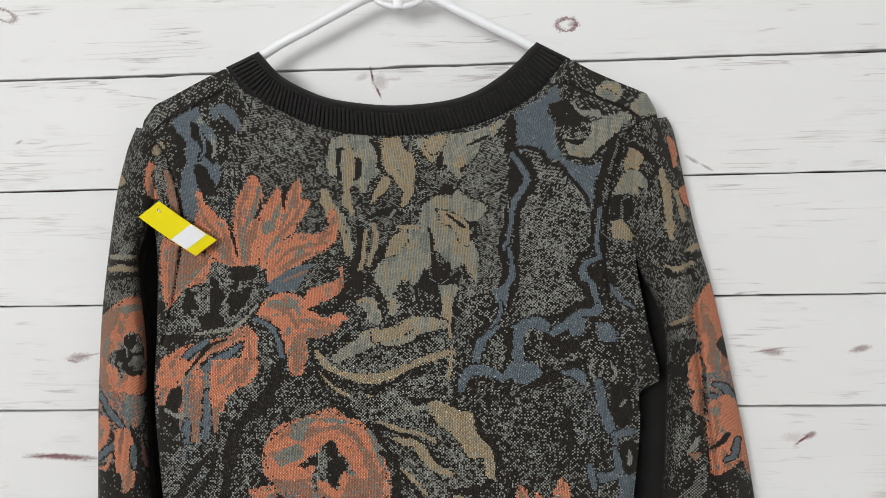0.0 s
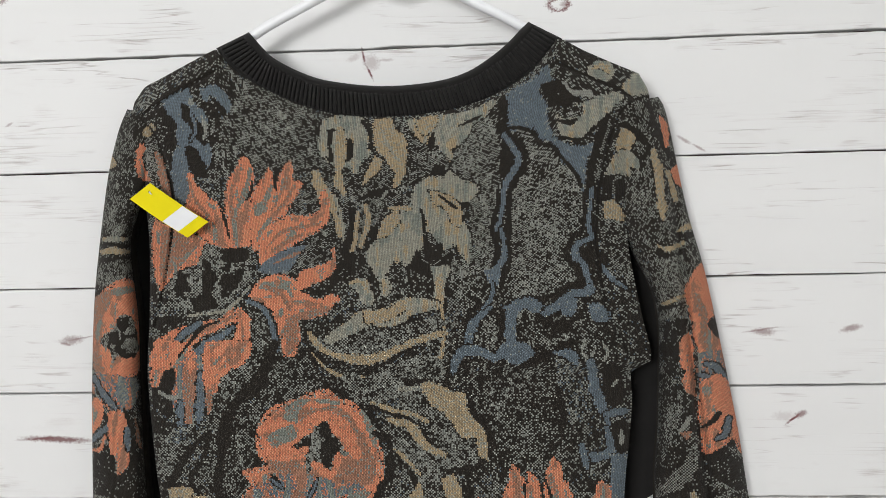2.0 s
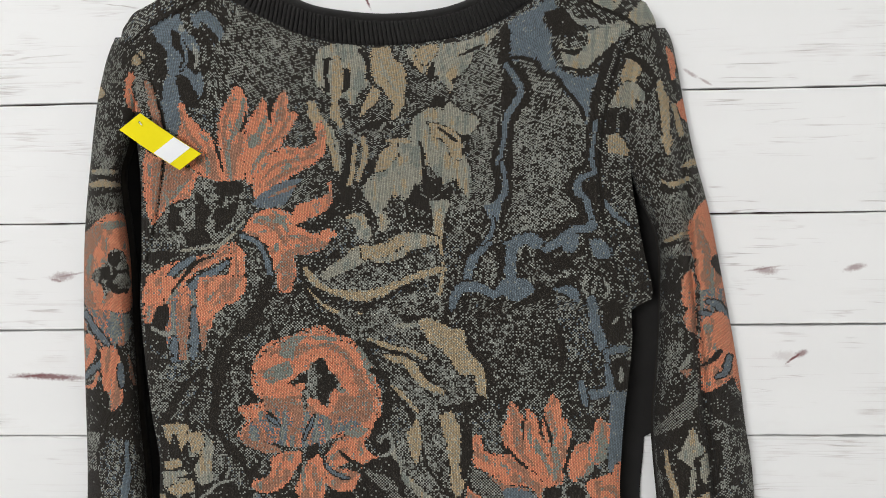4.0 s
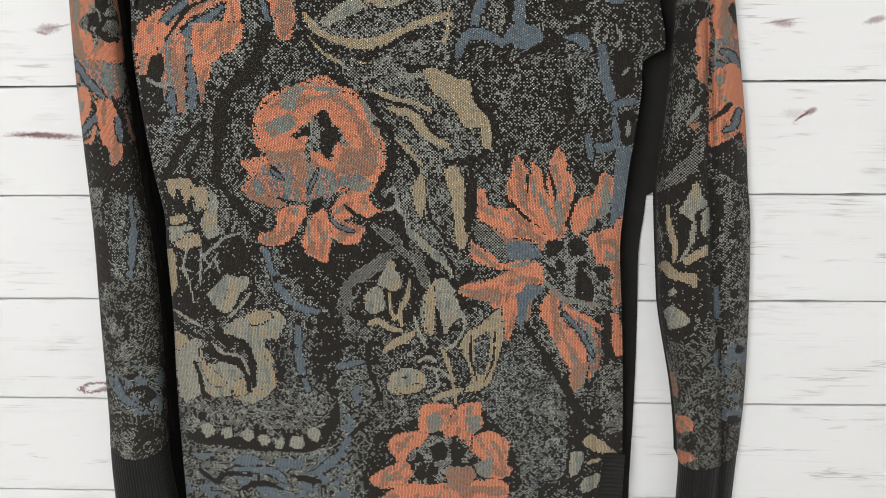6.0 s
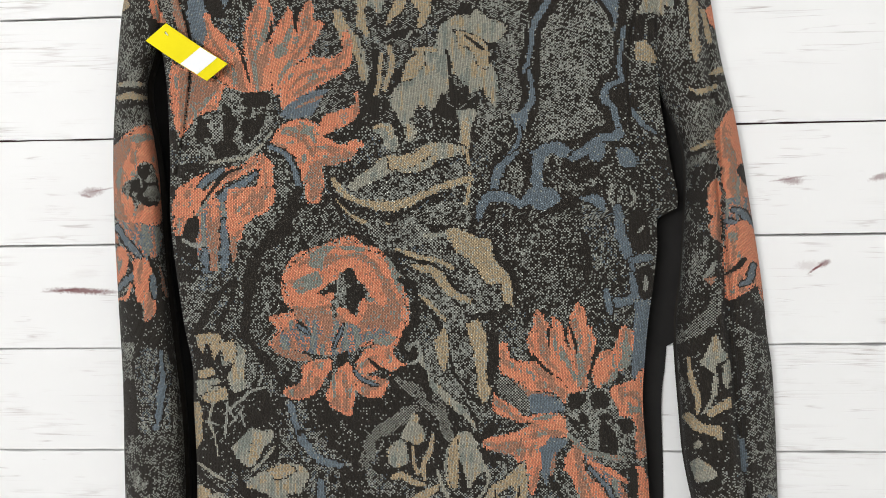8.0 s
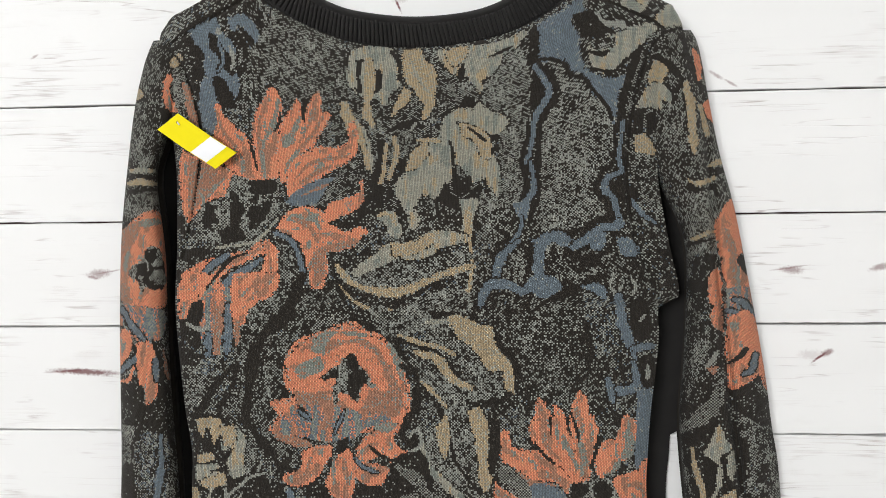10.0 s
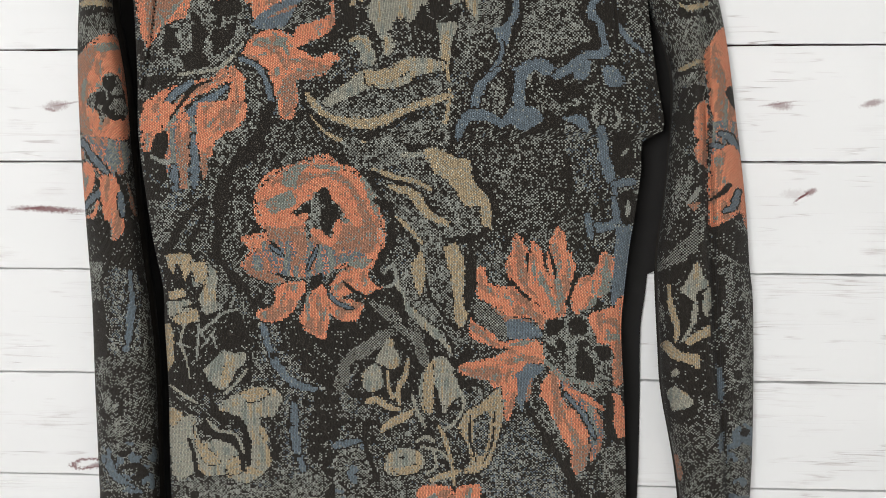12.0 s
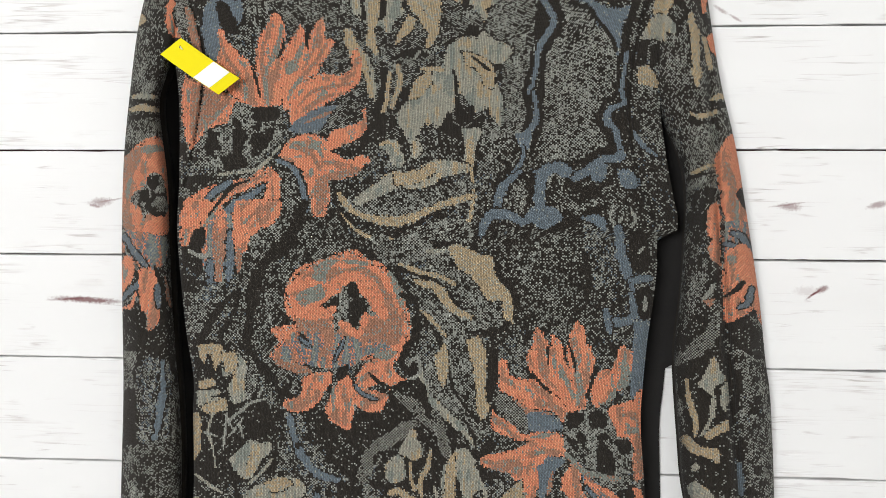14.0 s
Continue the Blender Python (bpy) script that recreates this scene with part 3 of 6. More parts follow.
# scalloped field
patch("greyspeck", (.145, .374), (.169, .374), (.182, .356), (.200, .337), (.216, .317), (.214, .281), (.199, .265), (.209, .238), (.193, .223), (.160, .216), (.136, .211), (.129, .228), (.137, .261), (.142, .304), (.155, .346))
patch("darkdots", (.221, .363), (.240, .387), (.245, .376), (.236, .339), (.228, .302), (.224, .259), (.227, .216), (.211, .227), (.220, .281), (.217, .323))
patch("blue", (.140, .408), (.170, .426), (.179, .435), (.192, .428), (.185, .417), (.175, .412), (.183, .396), (.182, .383), (.190, .367), (.211, .359), (.224, .361), (.220, .347), (.216, .330), (.213, .314), (.207, .332), (.195, .343), (.191, .353), (.183, .364), (.171, .365), (.166, .377), (.145, .375), (.143, .392))
vine(.0088, "dark", (.139, .406), (.140, .389), (.137, .371))
vine(.0050, "dark", (.145, .378), (.158, .377), (.168, .373), (.173, .363), (.185, .360), (.193, .350), (.206, .334), (.212, .320))
patch("dark", (.175, .418), (.191, .421), (.208, .414), (.209, .402), (.190, .396), (.182, .403))
patch("darkspeck", (.183, .428), (.196, .436), (.217, .424), (.222, .411), (.206, .414), (.191, .421))
vine(.0050, "ash", (.197, .419), (.206, .409), (.220, .408), (.223, .400))
patch("lily", (.190, .392), (.217, .401), (.239, .408), (.254, .405), (.239, .389), (.223, .375), (.206, .363), (.191, .373))
patch("darkspeck", (.191, .395), (.211, .397), (.216, .389), (.201, .385), (.192, .388))
vine(.0038, "dark", (.190, .384), (.202, .381), (.209, .384))
vine(.0044, "dark", (.192, .368), (.211, .365), (.222, .372), (.235, .384))
patch("darkdots", (.196, .441), (.215, .430), (.238, .415), (.254, .405), (.269, .404), (.279, .409), (.259, .434), (.223, .456), (.191, .458))
patch("lily", (.218, .427), (.223, .435), (.233, .438), (.243, .433), (.244, .424), (.238, .418), (.228, .420))
vine(.0063, "tan", (.225, .431), (.232, .433), (.239, .427))
patch("lily", (.250, .415), (.264, .425), (.277, .417), (.280, .407), (.265, .404), (.255, .406))
vine(.0044, "speck", (.198, .447), (.207, .440), (.215, .434))
vine(.0044, "speck", (.246, .434), (.257, .427), (.264, .428))
vine(.0063, "dark", (.237, .387), (.228, .363), (.222, .339), (.219, .318))
vine(.0031, "speck", (.238, .375), (.232, .355), (.228, .331))
# blue ribbons of the field
patch("dark", (.138, .367), (.146, .358), (.148, .341), (.141, .329), (.136, .335), (.135, .352))
vine(.0076, "dark", (.144, .374), (.157, .359), (.159, .343), (.150, .330), (.144, .314), (.142, .282), (.141, .250), (.134, .226))
vine(.0057, "dark", (.134, .325), (.132, .304), (.127, .282), (.132, .261), (.123, .239), (.116, .218))
vine(.0069, "blue", (.140, .371), (.150, .357), (.153, .346), (.147, .335), (.140, .324), (.138, .309), (.135, .293), (.131, .282))
vine(.0057, "blue", (.135, .282), (.138, .269), (.137, .254), (.129, .243))
patch("blue", (.117, .243), (.128, .246), (.134, .252), (.130, .226), (.124, .231))
vine(.0057, "blue", (.126, .231), (.126, .220), (.118, .207), (.107, .195), (.104, .179))
vine(.0057, "dark", (.102, .220), (.113, .212), (.104, .202), (.098, .183))
vine(.0069, "dark", (.215, .314), (.213, .281), (.202, .271), (.198, .254), (.207, .242), (.208, .231), (.195, .224), (.182, .217), (.162, .213), (.140, .216))
vine(.0063, "blue", (.222, .318), (.218, .286), (.220, .273), (.208, .266), (.205, .255), (.212, .248), (.217, .232), (.220, .224))
patch("dark", (.208, .259), (.223, .263), (.223, .247), (.213, .251))
patch("darkdots", (.136, .209), (.160, .211), (.193, .217), (.219, .224), (.237, .195), (.245, .173), (.237, .146), (.207, .130), (.164, .130), (.132, .147), (.122, .169))
vine(.0145, "blue", (.145, .163), (.141, .189), (.144, .203), (.158, .210), (.172, .204))
patch("blue", (.167, .209), (.179, .201), (.174, .194))
vine(.0107, "blue", (.174, .200), (.187, .208), (.199, .217), (.220, .223))
patch("blue", (.189, .211), (.206, .216), (.204, .200), (.193, .199))
patch("blue", (.215, .210), (.230, .208), (.238, .195), (.228, .191), (.219, .195))
vine(.0088, "blue", (.101, .169), (.106, .190), (.123, .207))
vine(.0076, "dark", (.136, .204), (.132, .185), (.126, .169))
patch("greyspeck", (.106, .174), (.122, .196), (.130, .185), (.125, .161), (.111, .153))
patch("dark", (.148, .197), (.158, .204), (.167, .194), (.175, .187), (.187, .181), (.209, .193), (.211, .200), (.193, .194), (.179, .194), (.171, .200))
vine(.0057, "greyspeck", (.149, .196), (.158, .203), (.168, .189), (.179, .187))
vine(.0076, "greyspeck", (.149, .169), (.168, .174), (.186, .174), (.203, .186), (.211, .192))
vine(.0095, "blue", (.086, .147), (.095, .164), (.111, .166), (.127, .159), (.136, .171))
patch("blue", (.136, .174), (.154, .174), (.165, .163), (.151, .152), (.135, .158))
vine(.0050, "dark", (.095, .153), (.106, .157), (.116, .155))
vine(.0076, "dark", (.116, .131), (.149, .147), (.178, .162), (.202, .173))
vine(.0031, "ash", (.213, .175), (.210, .164), (.217, .156), (.223, .167))
vine(.0031, "ash", (.229, .173), (.234, .162), (.230, .154))
vine(.0031, "ash", (.198, .158), (.207, .152), (.214, .144))
# curls below the collar
patch("darkspeck", (-.043, .392), (-.026, .394), (.029, .390), (.061, .386), (.061, .359), (.044, .322), (.022, .333), (-.006, .318), (-.033, .340), (-.042, .357))
patch("speck", (.028, .360), (.053, .370), (.077, .359), (.082, .343), (.049, .333), (.038, .317))
patch("lily", (-.037, .383), (-.031, .392), (-.009, .395), (.007, .390), (.013, .377), (.011, .363), (.013, .358), (.005, .350), (-.002, .338), (-.011, .345), (-.024, .347), (-.032, .355), (-.039, .362))
patch("dark", (-.029, .381), (-.022, .382), (-.025, .367), (-.023, .352), (-.028, .354))
patch("dark", (-.009, .373), (-.004, .369), (-.004, .357), (-.010, .350), (-.020, .348), (-.013, .357))
vine(.0139, "tan", (-.017, .380), (-.016, .362), (-.019, .346))
vine(.0076, "tan", (-.020, .346), (-.020, .332), (-.015, .321))
patch("tan", (.016, .390), (.032, .391), (.036, .382), (.045, .373), (.048, .360), (.046, .344), (.040, .326), (.032, .325), (.034, .338), (.028, .349), (.018, .361), (.014, .374))
vine(.0031, "grey", (.023, .381), (.029, .365), (.039, .350))
patch("tan", (.015, .356), (.024, .350), (.021, .341), (.011, .334), (.003, .327), (.008, .342))
patch("lily", (.045, .389), (.072, .392), (.105, .395), (.132, .405), (.127, .393), (.111, .382), (.108, .374), (.099, .364), (.091, .359), (.089, .347), (.080, .359), (.075, .364), (.066, .365), (.058, .370), (.052, .379))
patch("tan", (.057, .389), (.076, .392), (.074, .380), (.066, .373), (.059, .378))
vine(.0057, "dark", (.073, .375), (.070, .360))
patch("dark", (.096, .381), (.110, .388), (.119, .390), (.106, .383))
vine(.0038, "dark", (.004, .389), (.011, .381), (.013, .366))
patch("dark", (.065, .333), (.075, .345), (.082, .337), (.080, .333))
vine(.0076, "dark", (.046, .311), (.054, .327), (.067, .334))
vine(.0063, "dark", (-.001, .313), (.016, .320), (.034, .317), (.050, .308))
vine(.0050, "bluespeck", (.027, .308), (.044, .321), (.056, .326))
vine(.0113, "tan", (-.042, .341), (-.038, .328), (-.030, .314), (-.022, .301), (-.020, .280))
vine(.0038, "lily", (-.024, .318), (-.018, .296), (-.016, .274))
vine(.0088, "dark", (-.031, .239), (-.017, .255), (-.011, .277), (-.005, .304))
vine(.0088, "dark", (-.002, .246), (.007, .263), (.018, .285), (.026, .305))
vine(.0057, "tan", (-.002, .302), (-.005, .277), (-.011, .257))
vine(.0076, "tan", (.006, .308), (.008, .293), (-.000, .269))
vine(.0031, "ash", (.022, .314), (.027, .321))
# lily
patch("darkspeck", (.021, .301), (.052, .316), (.081, .262), (.085, .229), (.058, .219), (.025, .219), (-.002, .219), (-.007, .241), (.007, .257))
patch("darkspeck", (.047, .240), (.067, .240), (.074, .218), (.047, .213), (.025, .203), (.014, .219), (.028, .241))
patch("lily", (.052, .322), (.058, .330), (.069, .335), (.082, .334), (.088, .340), (.098, .332), (.116, .323), (.106, .310), (.095, .307), (.098, .294), (.104, .283), (.107, .267), (.106, .249), (.096, .259), (.089, .267), (.081, .262), (.073, .273), (.065, .282), (.062, .267), (.052, .260), (.045, .248), (.034, .252), (.026, .241), (.029, .227), (.020, .218), (.015, .236), (.007, .247), (.004, .260), (.015, .276), (.021, .290), (.030, .302), (.046, .306))
patch("tan", (.015, .276), (.022, .293), (.036, .303), (.037, .290), (.026, .278))
patch("tan", (.067, .321), (.080, .318), (.096, .307), (.097, .287), (.089, .289), (.081, .304), (.071, .309))
vine(.0050, "tan", (.029, .305), (.039, .305), (.049, .303))
vine(.0031, "dark", (.077, .316), (.086, .309), (.093, .303))
vine(.0038, "dark", (.059, .303), (.062, .292), (.062, .281))
patch("dark", (.060, .281), (.065, .275), (.068, .267), (.079, .270), (.079, .258), (.073, .251), (.063, .253), (.060, .262))
patch("dark", (.055, .265), (.059, .254), (.067, .248), (.064, .239), (.050, .244), (.048, .253))
patch("dark", (.079, .256), (.088, .262), (.089, .252), (.079, .248))
vine(.0025, "dark", (.032, .253), (.033, .242))
vine(.0038, "dark", (.045, .247), (.048, .228))
vine(.0025, "dark", (.092, .268), (.093, .256))
vine(.0031, "dark", (.008, .248), (.012, .236))
patch("lily", (.066, .248), (.084, .249), (.086, .242), (.081, .233), (.081, .220), (.074, .207), (.064, .209), (.070, .224))
vine(.0050, "tan", (.077, .240), (.076, .218), (.079, .191))
patch("lily", (-.015, .230), (-.005, .238), (.004, .237), (.009, .226), (.013, .218), (.008, .210), (.000, .215), (-.005, .225))
vine(.0050, "tan", (-.011, .234), (-.001, .235), (.005, .224))
patch("lily", (-.015, .196), (-.003, .206), (.019, .208), (.042, .219), (.063, .217), (.075, .214), (.066, .206), (.048, .201), (.037, .193), (.019, .190), (.002, .190), (-.019, .175), (-.038, .175), (-.031, .187))
patch("tan", (.000, .208), (.019, .206), (.039, .216), (.042, .208), (.026, .197), (.003, .194))
patch("greyspeck", (-.039, .170), (-.009, .184), (.024, .186), (.057, .197), (.079, .196), (.079, .175), (.046, .170), (.018, .158), (-.009, .158), (-.031, .160))
vine(.0088, "tan", (-.053, .186), (-.040, .169), (-.009, .159), (.018, .162), (.047, .175), (.079, .184))
vine(.0038, "dark", (-.055, .176), (-.045, .161), (-.026, .155), (-.010, .148), (.013, .151), (.035, .164), (.052, .171))
vine(.0038, "tan", (-.052, .167), (-.032, .147), (-.004, .141), (.023, .147), (.045, .160))
vine(.0031, "dark", (-.059, .198), (-.055, .176), (-.048, .154))
vine(.0038, "tan", (.079, .190), (.076, .164), (.067, .147))
# first great flower
patch("darkspeck", (-.190, .205), (-.142, .207), (-.108, .221), (-.086, .198), (-.076, .165), (-.105, .132), (-.145, .110), (-.184, .133), (-.205, .178))
patch("flame", (-.170, .344), (-.163, .344), (-.158, .332), (-.145, .318), (-.134, .308), (-.129, .287), (-.123, .267), (-.143, .271), (-.162, .285), (-.178, .299), (-.170, .316), (-.167, .329))
patch("flame", (-.202, .300), (-.171, .288), (-.153, .280), (-.152, .268), (-.160, .255), (-.172, .252), (-.186, .244), (-.199, .229), (-.205, .250), (-.207, .278))
patch("flame", (-.115, .358), (-.107, .357), (-.103, .344), (-.102, .333), (-.106, .320), (-.105, .298), (-.109, .269), (-.123, .271), (-.131, .287), (-.132, .309), (-.132, .326), (-.124, .342))
patch("flame", (-.107, .269), (-.110, .298), (-.104, .323), (-.096, .335), (-.088, .347), (-.084, .339), (-.083, .329), (-.077, .341), (-.068, .353), (-.063, .346), (-.064, .334), (-.057, .334), (-.056, .326), (-.069, .308), (-.072, .301), (-.084, .294), (-.095, .286), (-.101, .267))
patch("flame", (-.101, .266), (-.095, .287), (-.078, .297), (-.067, .301), (-.050, .300), (-.039, .306), (-.040, .316), (-.037, .324), (-.032, .323), (-.029, .307), (-.030, .296), (-.039, .286), (-.053, .278), (-.064, .272), (-.085, .259), (-.097, .250))
patch("flame", (-.066, .230), (-.060, .245), (-.046, .250), (-.029, .257), (-.030, .266), (-.027, .271), (-.023, .258), (-.026, .246), (-.035, .238), (-.049, .232), (-.060, .228))
patch("flame", (-.112, .223), (-.102, .237), (-.085, .244), (-.068, .240), (-.058, .226), (-.041, .219), (-.030, .224), (-.019, .218), (-.027, .213), (-.036, .203), (-.053, .199), (-.063, .198), (-.061, .186), (-.067, .164), (-.079, .164), (-.082, .182), (-.086, .193), (-.089, .207), (-.098, .214))
patch("flame", (-.128, .213), (-.117, .209), (-.110, .196), (-.114, .177), (-.123, .166), (-.135, .150), (-.147, .128), (-.155, .141), (-.157, .155), (-.143, .166), (-.129, .177), (-.125, .193))
patch("flame", (-.210, .178), (-.182, .193), (-.165, .197), (-.142, .202), (-.128, .211), (-.125, .199), (-.142, .190), (-.160, .182), (-.170, .171), (-.177, .149), (-.190, .132), (-.210, .128), (-.214, .150))
vine(.0050, "rust", (-.167, .337), (-.161, .318), (-.148, .302))
vine(.0044, "rust", (-.124, .331), (-.126, .309), (-.124, .287))
vine(.0038, "rust", (-.071, .338), (-.076, .322), (-.086, .306))
vine(.0044, "rust", (-.062, .330), (-.072, .315), (-.081, .303))
vine(.0038, "rust", (-.091, .271), (-.077, .284), (-.058, .289), (-.041, .291))
vine(.0038, "rust", (-.089, .264), (-.073, .275), (-.055, .282))
patch("rust", (-.196, .294), (-.174, .283), (-.169, .266), (-.183, .250), (-.198, .244))
vine(.0050, "teal", (-.188, .261), (-.183, .250), (-.185, .241))
vine(.0057, "rust", (-.095, .232), (-.080, .224), (-.071, .209))
patch("rust", (-.061, .206), (-.041, .210), (-.035, .206), (-.053, .199), (-.064, .198), (-.065, .176), (-.075, .171), (-.075, .198))
vine(.0050, "teal", (-.082, .241), (-.073, .231), (-.069, .222))
vine(.0057, "teal", (-.106, .347), (-.108, .335), (-.113, .320), (-.120, .308))
vine(.0057, "teal", (-.085, .329), (-.091, .316), (-.098, .304))
patch("teal", (-.105, .310), (-.094, .315), (-.091, .306), (-.102, .300))
vine(.0057, "teal", (-.121, .308), (-.123, .292), (-.121, .273))
vine(.0050, "teal", (-.087, .298), (-.096, .287), (-.101, .277))
vine(.0031, "dark", (-.104, .335), (-.106, .323), (-.110, .317))
vine(.0025, "dark", (-.082, .337), (-.081, .324))
vine(.0038, "dark", (-.136, .307), (-.131, .293), (-.129, .279))
patch("blue", (-.103, .247), (-.090, .259), (-.072, .268), (-.053, .271), (-.050, .264), (-.061, .259), (-.070, .247), (-.090, .244))
vine(.0031, "rust", (-.085, .254), (-.071, .260), (-.057, .265))
patch("darkspeck", (-.074, .241), (-.059, .263), (-.042, .277), (-.028, .285), (-.021, .273), (-.034, .264), (-.050, .255), (-.062, .244))
patch("plain", (-.059, .226), (-.044, .231), (-.029, .239), (-.020, .252), (-.007, .264), (-.006, .240), (-.023, .233), (-.029, .224), (-.047, .222))
vine(.0069, "blue", (-.114, .218), (-.100, .212), (-.092, .201), (-.087, .181), (-.085, .168))
vine(.0038, "rust", (-.107, .221), (-.096, .217))
patch("speck", (-.110, .199), (-.097, .197), (-.092, .176), (-.103, .168), (-.112, .171))
vine(.0076, "blue", (-.128, .192), (-.145, .181), (-.162, .170), (-.172, .153))
vine(.0069, "blue", (-.160, .198), (-.177, .187), (-.193, .172), (-.200, .159))
patch("dark", (-.206, .202), (-.190, .205), (-.177, .200), (-.192, .195))
vine(.0038, "dark", (-.141, .199), (-.159, .192), (-.173, .177), (-.184, .164))
vine(.0031, "rust", (-.120, .199), (-.119, .182), (-.129, .168))
patch("seed", (-.187, .243), (-.178, .250), (-.163, .250), (-.160, .260), (-.157, .267), (-.152, .275), (-.140, .272), (-.126, .268), (-.109, .271), (-.108, .254), (-.111, .237), (-.119, .229), (-.128, .220), (-.139, .212), (-.153, .206), (-.170, .208), (-.184, .213), (-.191, .228))
patch("dark", (-.139, .268), (-.129, .270), (-.112, .269), (-.111, .258), (-.129, .256))
patch("dark", (-.156, .262), (-.149, .255), (-.145, .232), (-.157, .226))
patch("dark", (-.138, .243), (-.115, .250), (-.123, .232), (-.138, .220))
patch("dark", (-.188, .230), (-.176, .247), (-.177, .222))
patch("dark", (-.170, .221), (-.149, .226), (-.144, .213), (-.165, .208))
vine(.0038, "teal", (-.180, .253), (-.171, .264), (-.162, .271))
vine(.0038, "grey", (-.110, .232), (-.124, .217), (-.139, .208), (-.173, .204))
# tail of the first flower
patch("plain", (-.211, .139), (-.183, .136), (-.188, .094), (-.211, .078), (-.214, .108))
patch("flame", (-.207, .180), (-.182, .179), (-.185, .166), (-.196, .151), (-.205, .135), (-.212, .138))
patch("bluerust", (-.193, .123), (-.186, .149), (-.179, .163), (-.156, .163), (-.156, .133), (-.162, .101), (-.174, .095), (-.188, .095))
vine(.0095, "blue", (-.183, .118), (-.185, .098))
vine(.0088, "rust", (-.172, .152), (-.176, .123), (-.176, .096))
vine(.0088, "blue", (-.163, .146), (-.164, .118), (-.166, .101))
vine(.0063, "coral", (-.169, .168), (-.173, .149))
patch("flame", (-.158, .179), (-.113, .179), (-.119, .156), (-.133, .149), (-.142, .138), (-.151, .126), (-.159, .135), (-.160, .149))
vine(.0063, "rust", (-.155, .131), (-.154, .106))
vine(.0038, "rust", (-.131, .163), (-.143, .151))
patch("dark", (-.201, .149), (-.190, .152), (-.188, .139), (-.197, .129), (-.204, .136))
vine(.0044, "ash", (-.205, .129), (-.193, .123), (-.184, .125))
vine(.0050, "bluespeck", (-.207, .110), (-.197, .101), (-.187, .102))
# long stems
patch("speck", (-.142, .143), (-.111, .154), (-.129, .123), (-.141, .097), (-.161, .094), (-.152, .113))
patch("speck", (-.216, .089), (-.190, .083), (-.181, .064), (-.201, .037), (-.214, .059))
patch("bluespeck", (-.194, .092), (-.172, .097), (-.185, .078), (-.199, .075))
vine(.0082, "dark", (-.161, .085), (-.180, .065), (-.194, .044), (-.205, .025))
vine(.0139, "dark", (-.087, .176), (-.101, .144), (-.125, .118), (-.136, .097), (-.143, .075), (-.149, .025))
patch("greyspeck", (-.123, .118), (-.109, .115), (-.116, .101), (-.129, .099))
patch("darkspeck", (-.134, .097), (-.107, .117), (-.108, .075), (-.122, .048), (-.102, .019), (-.119, .014), (-.136, .042))
vine(.0076, "dark", (-.177, .042), (-.161, .067), (-.156, .089))
vine(.0063, "speck", (-.151, .072), (-.156, .048), (-.157, .017))
vine(.0076, "speck", (-.135, .075), (-.139, .042), (-.125, .014), (-.099, -.012))
vine(.0082, "dark", (-.143, .025), (-.136, .014), (-.121, -.006), (-.111, -.031))
vine(.0057, "dark", (-.102, .159), (-.076, .138), (-.045, .133))
patch("darkspeck", (-.085, .163), (-.054, .158), (-.045, .135), (-.067, .125), (-.094, .117), (-.103, .128))
patch("plain", (-.044, .143), (-.013, .137), (.007, .117), (.001, .101), (-.014, .117), (-.037, .130))
# second great flower
patch("plain", (-.129, -.033), (-.101, -.033), (-.072, -.033), (-.056, -.050), (-.033, -.034), (.001, -.030), (.018, -.044), (.012, -.056), (-.022, -.064), (-.034, -.082), (-.042, -.115), (-.067, -.082), (-.085, -.063), (-.103, -.063))
patch("flame", (-.067, .122), (-.053, .128), (-.037, .130), (-.024, .122), (-.011, .117), (.001, .104), (.005, .096), (.008, .088), (.013, .077), (.017, .062), (.017, .046), (.019, .035), (.004, .025), (-.030, .019), (-.063, .017), (-.096, .019), (-.119, .017), (-.125, .025), (-.117, .036), (-.124, .049), (-.113, .053), (-.096, .056), (-.104, .061), (-.109, .072), (-.110, .086), (-.103, .102), (-.089, .115))
patch("flame", (.019, .035), (.009, .025), (.000, .016), (.004, .005), (.015, -.001), (.011, -.010), (-.003, -.012), (-.010, -.004), (-.025, -.010), (-.009, -.015), (-.000, -.024), (-.010, -.033), (-.030, -.034), (-.039, -.026), (-.040, -.012), (-.036, .005), (-.024, .019))
patch("flame", (-.050, .007), (-.041, -.004), (-.040, -.027), (-.045, -.052), (-.058, -.049), (-.070, -.039), (-.068, -.027), (-.060, -.009))
patch("flame", (-.061, .007), (-.063, -.003), (-.071, -.016), (-.081, -.030), (-.101, -.037), (-.113, -.027), (-.094, -.016), (-.095, -.003), (-.081, .005))
patch("teal", (-.079, .113), (-.070, .119), (-.054, .120), (-.061, .114), (-.071, .100), (-.079, .100))
patch("teal", (-.092, .088), (-.080, .094), (-.072, .095), (-.069, .083), (-.081, .077), (-.095, .074))
vine(.0057, "teal", (-.048, .119), (-.025, .117))
vine(.0069, "teal", (-.004, .108), (.004, .093), (.009, .075))
patch("rust", (-.071, .099), (-.062, .109), (-.049, .111), (-.030, .114), (-.015, .104), (-.005, .088), (.003, .074), (.009, .057), (.004, .040), (-.006, .058), (-.013, .074), (-.026, .091), (-.033, .106), (-.047, .104), (-.057, .103))
patch("rust", (-.100, .061), (-.071, .058), (-.050, .050), (-.028, .057), (-.006, .050), (-.006, .025), (-.024, .029), (-.051, .035), (-.084, .041), (-.094, .047))
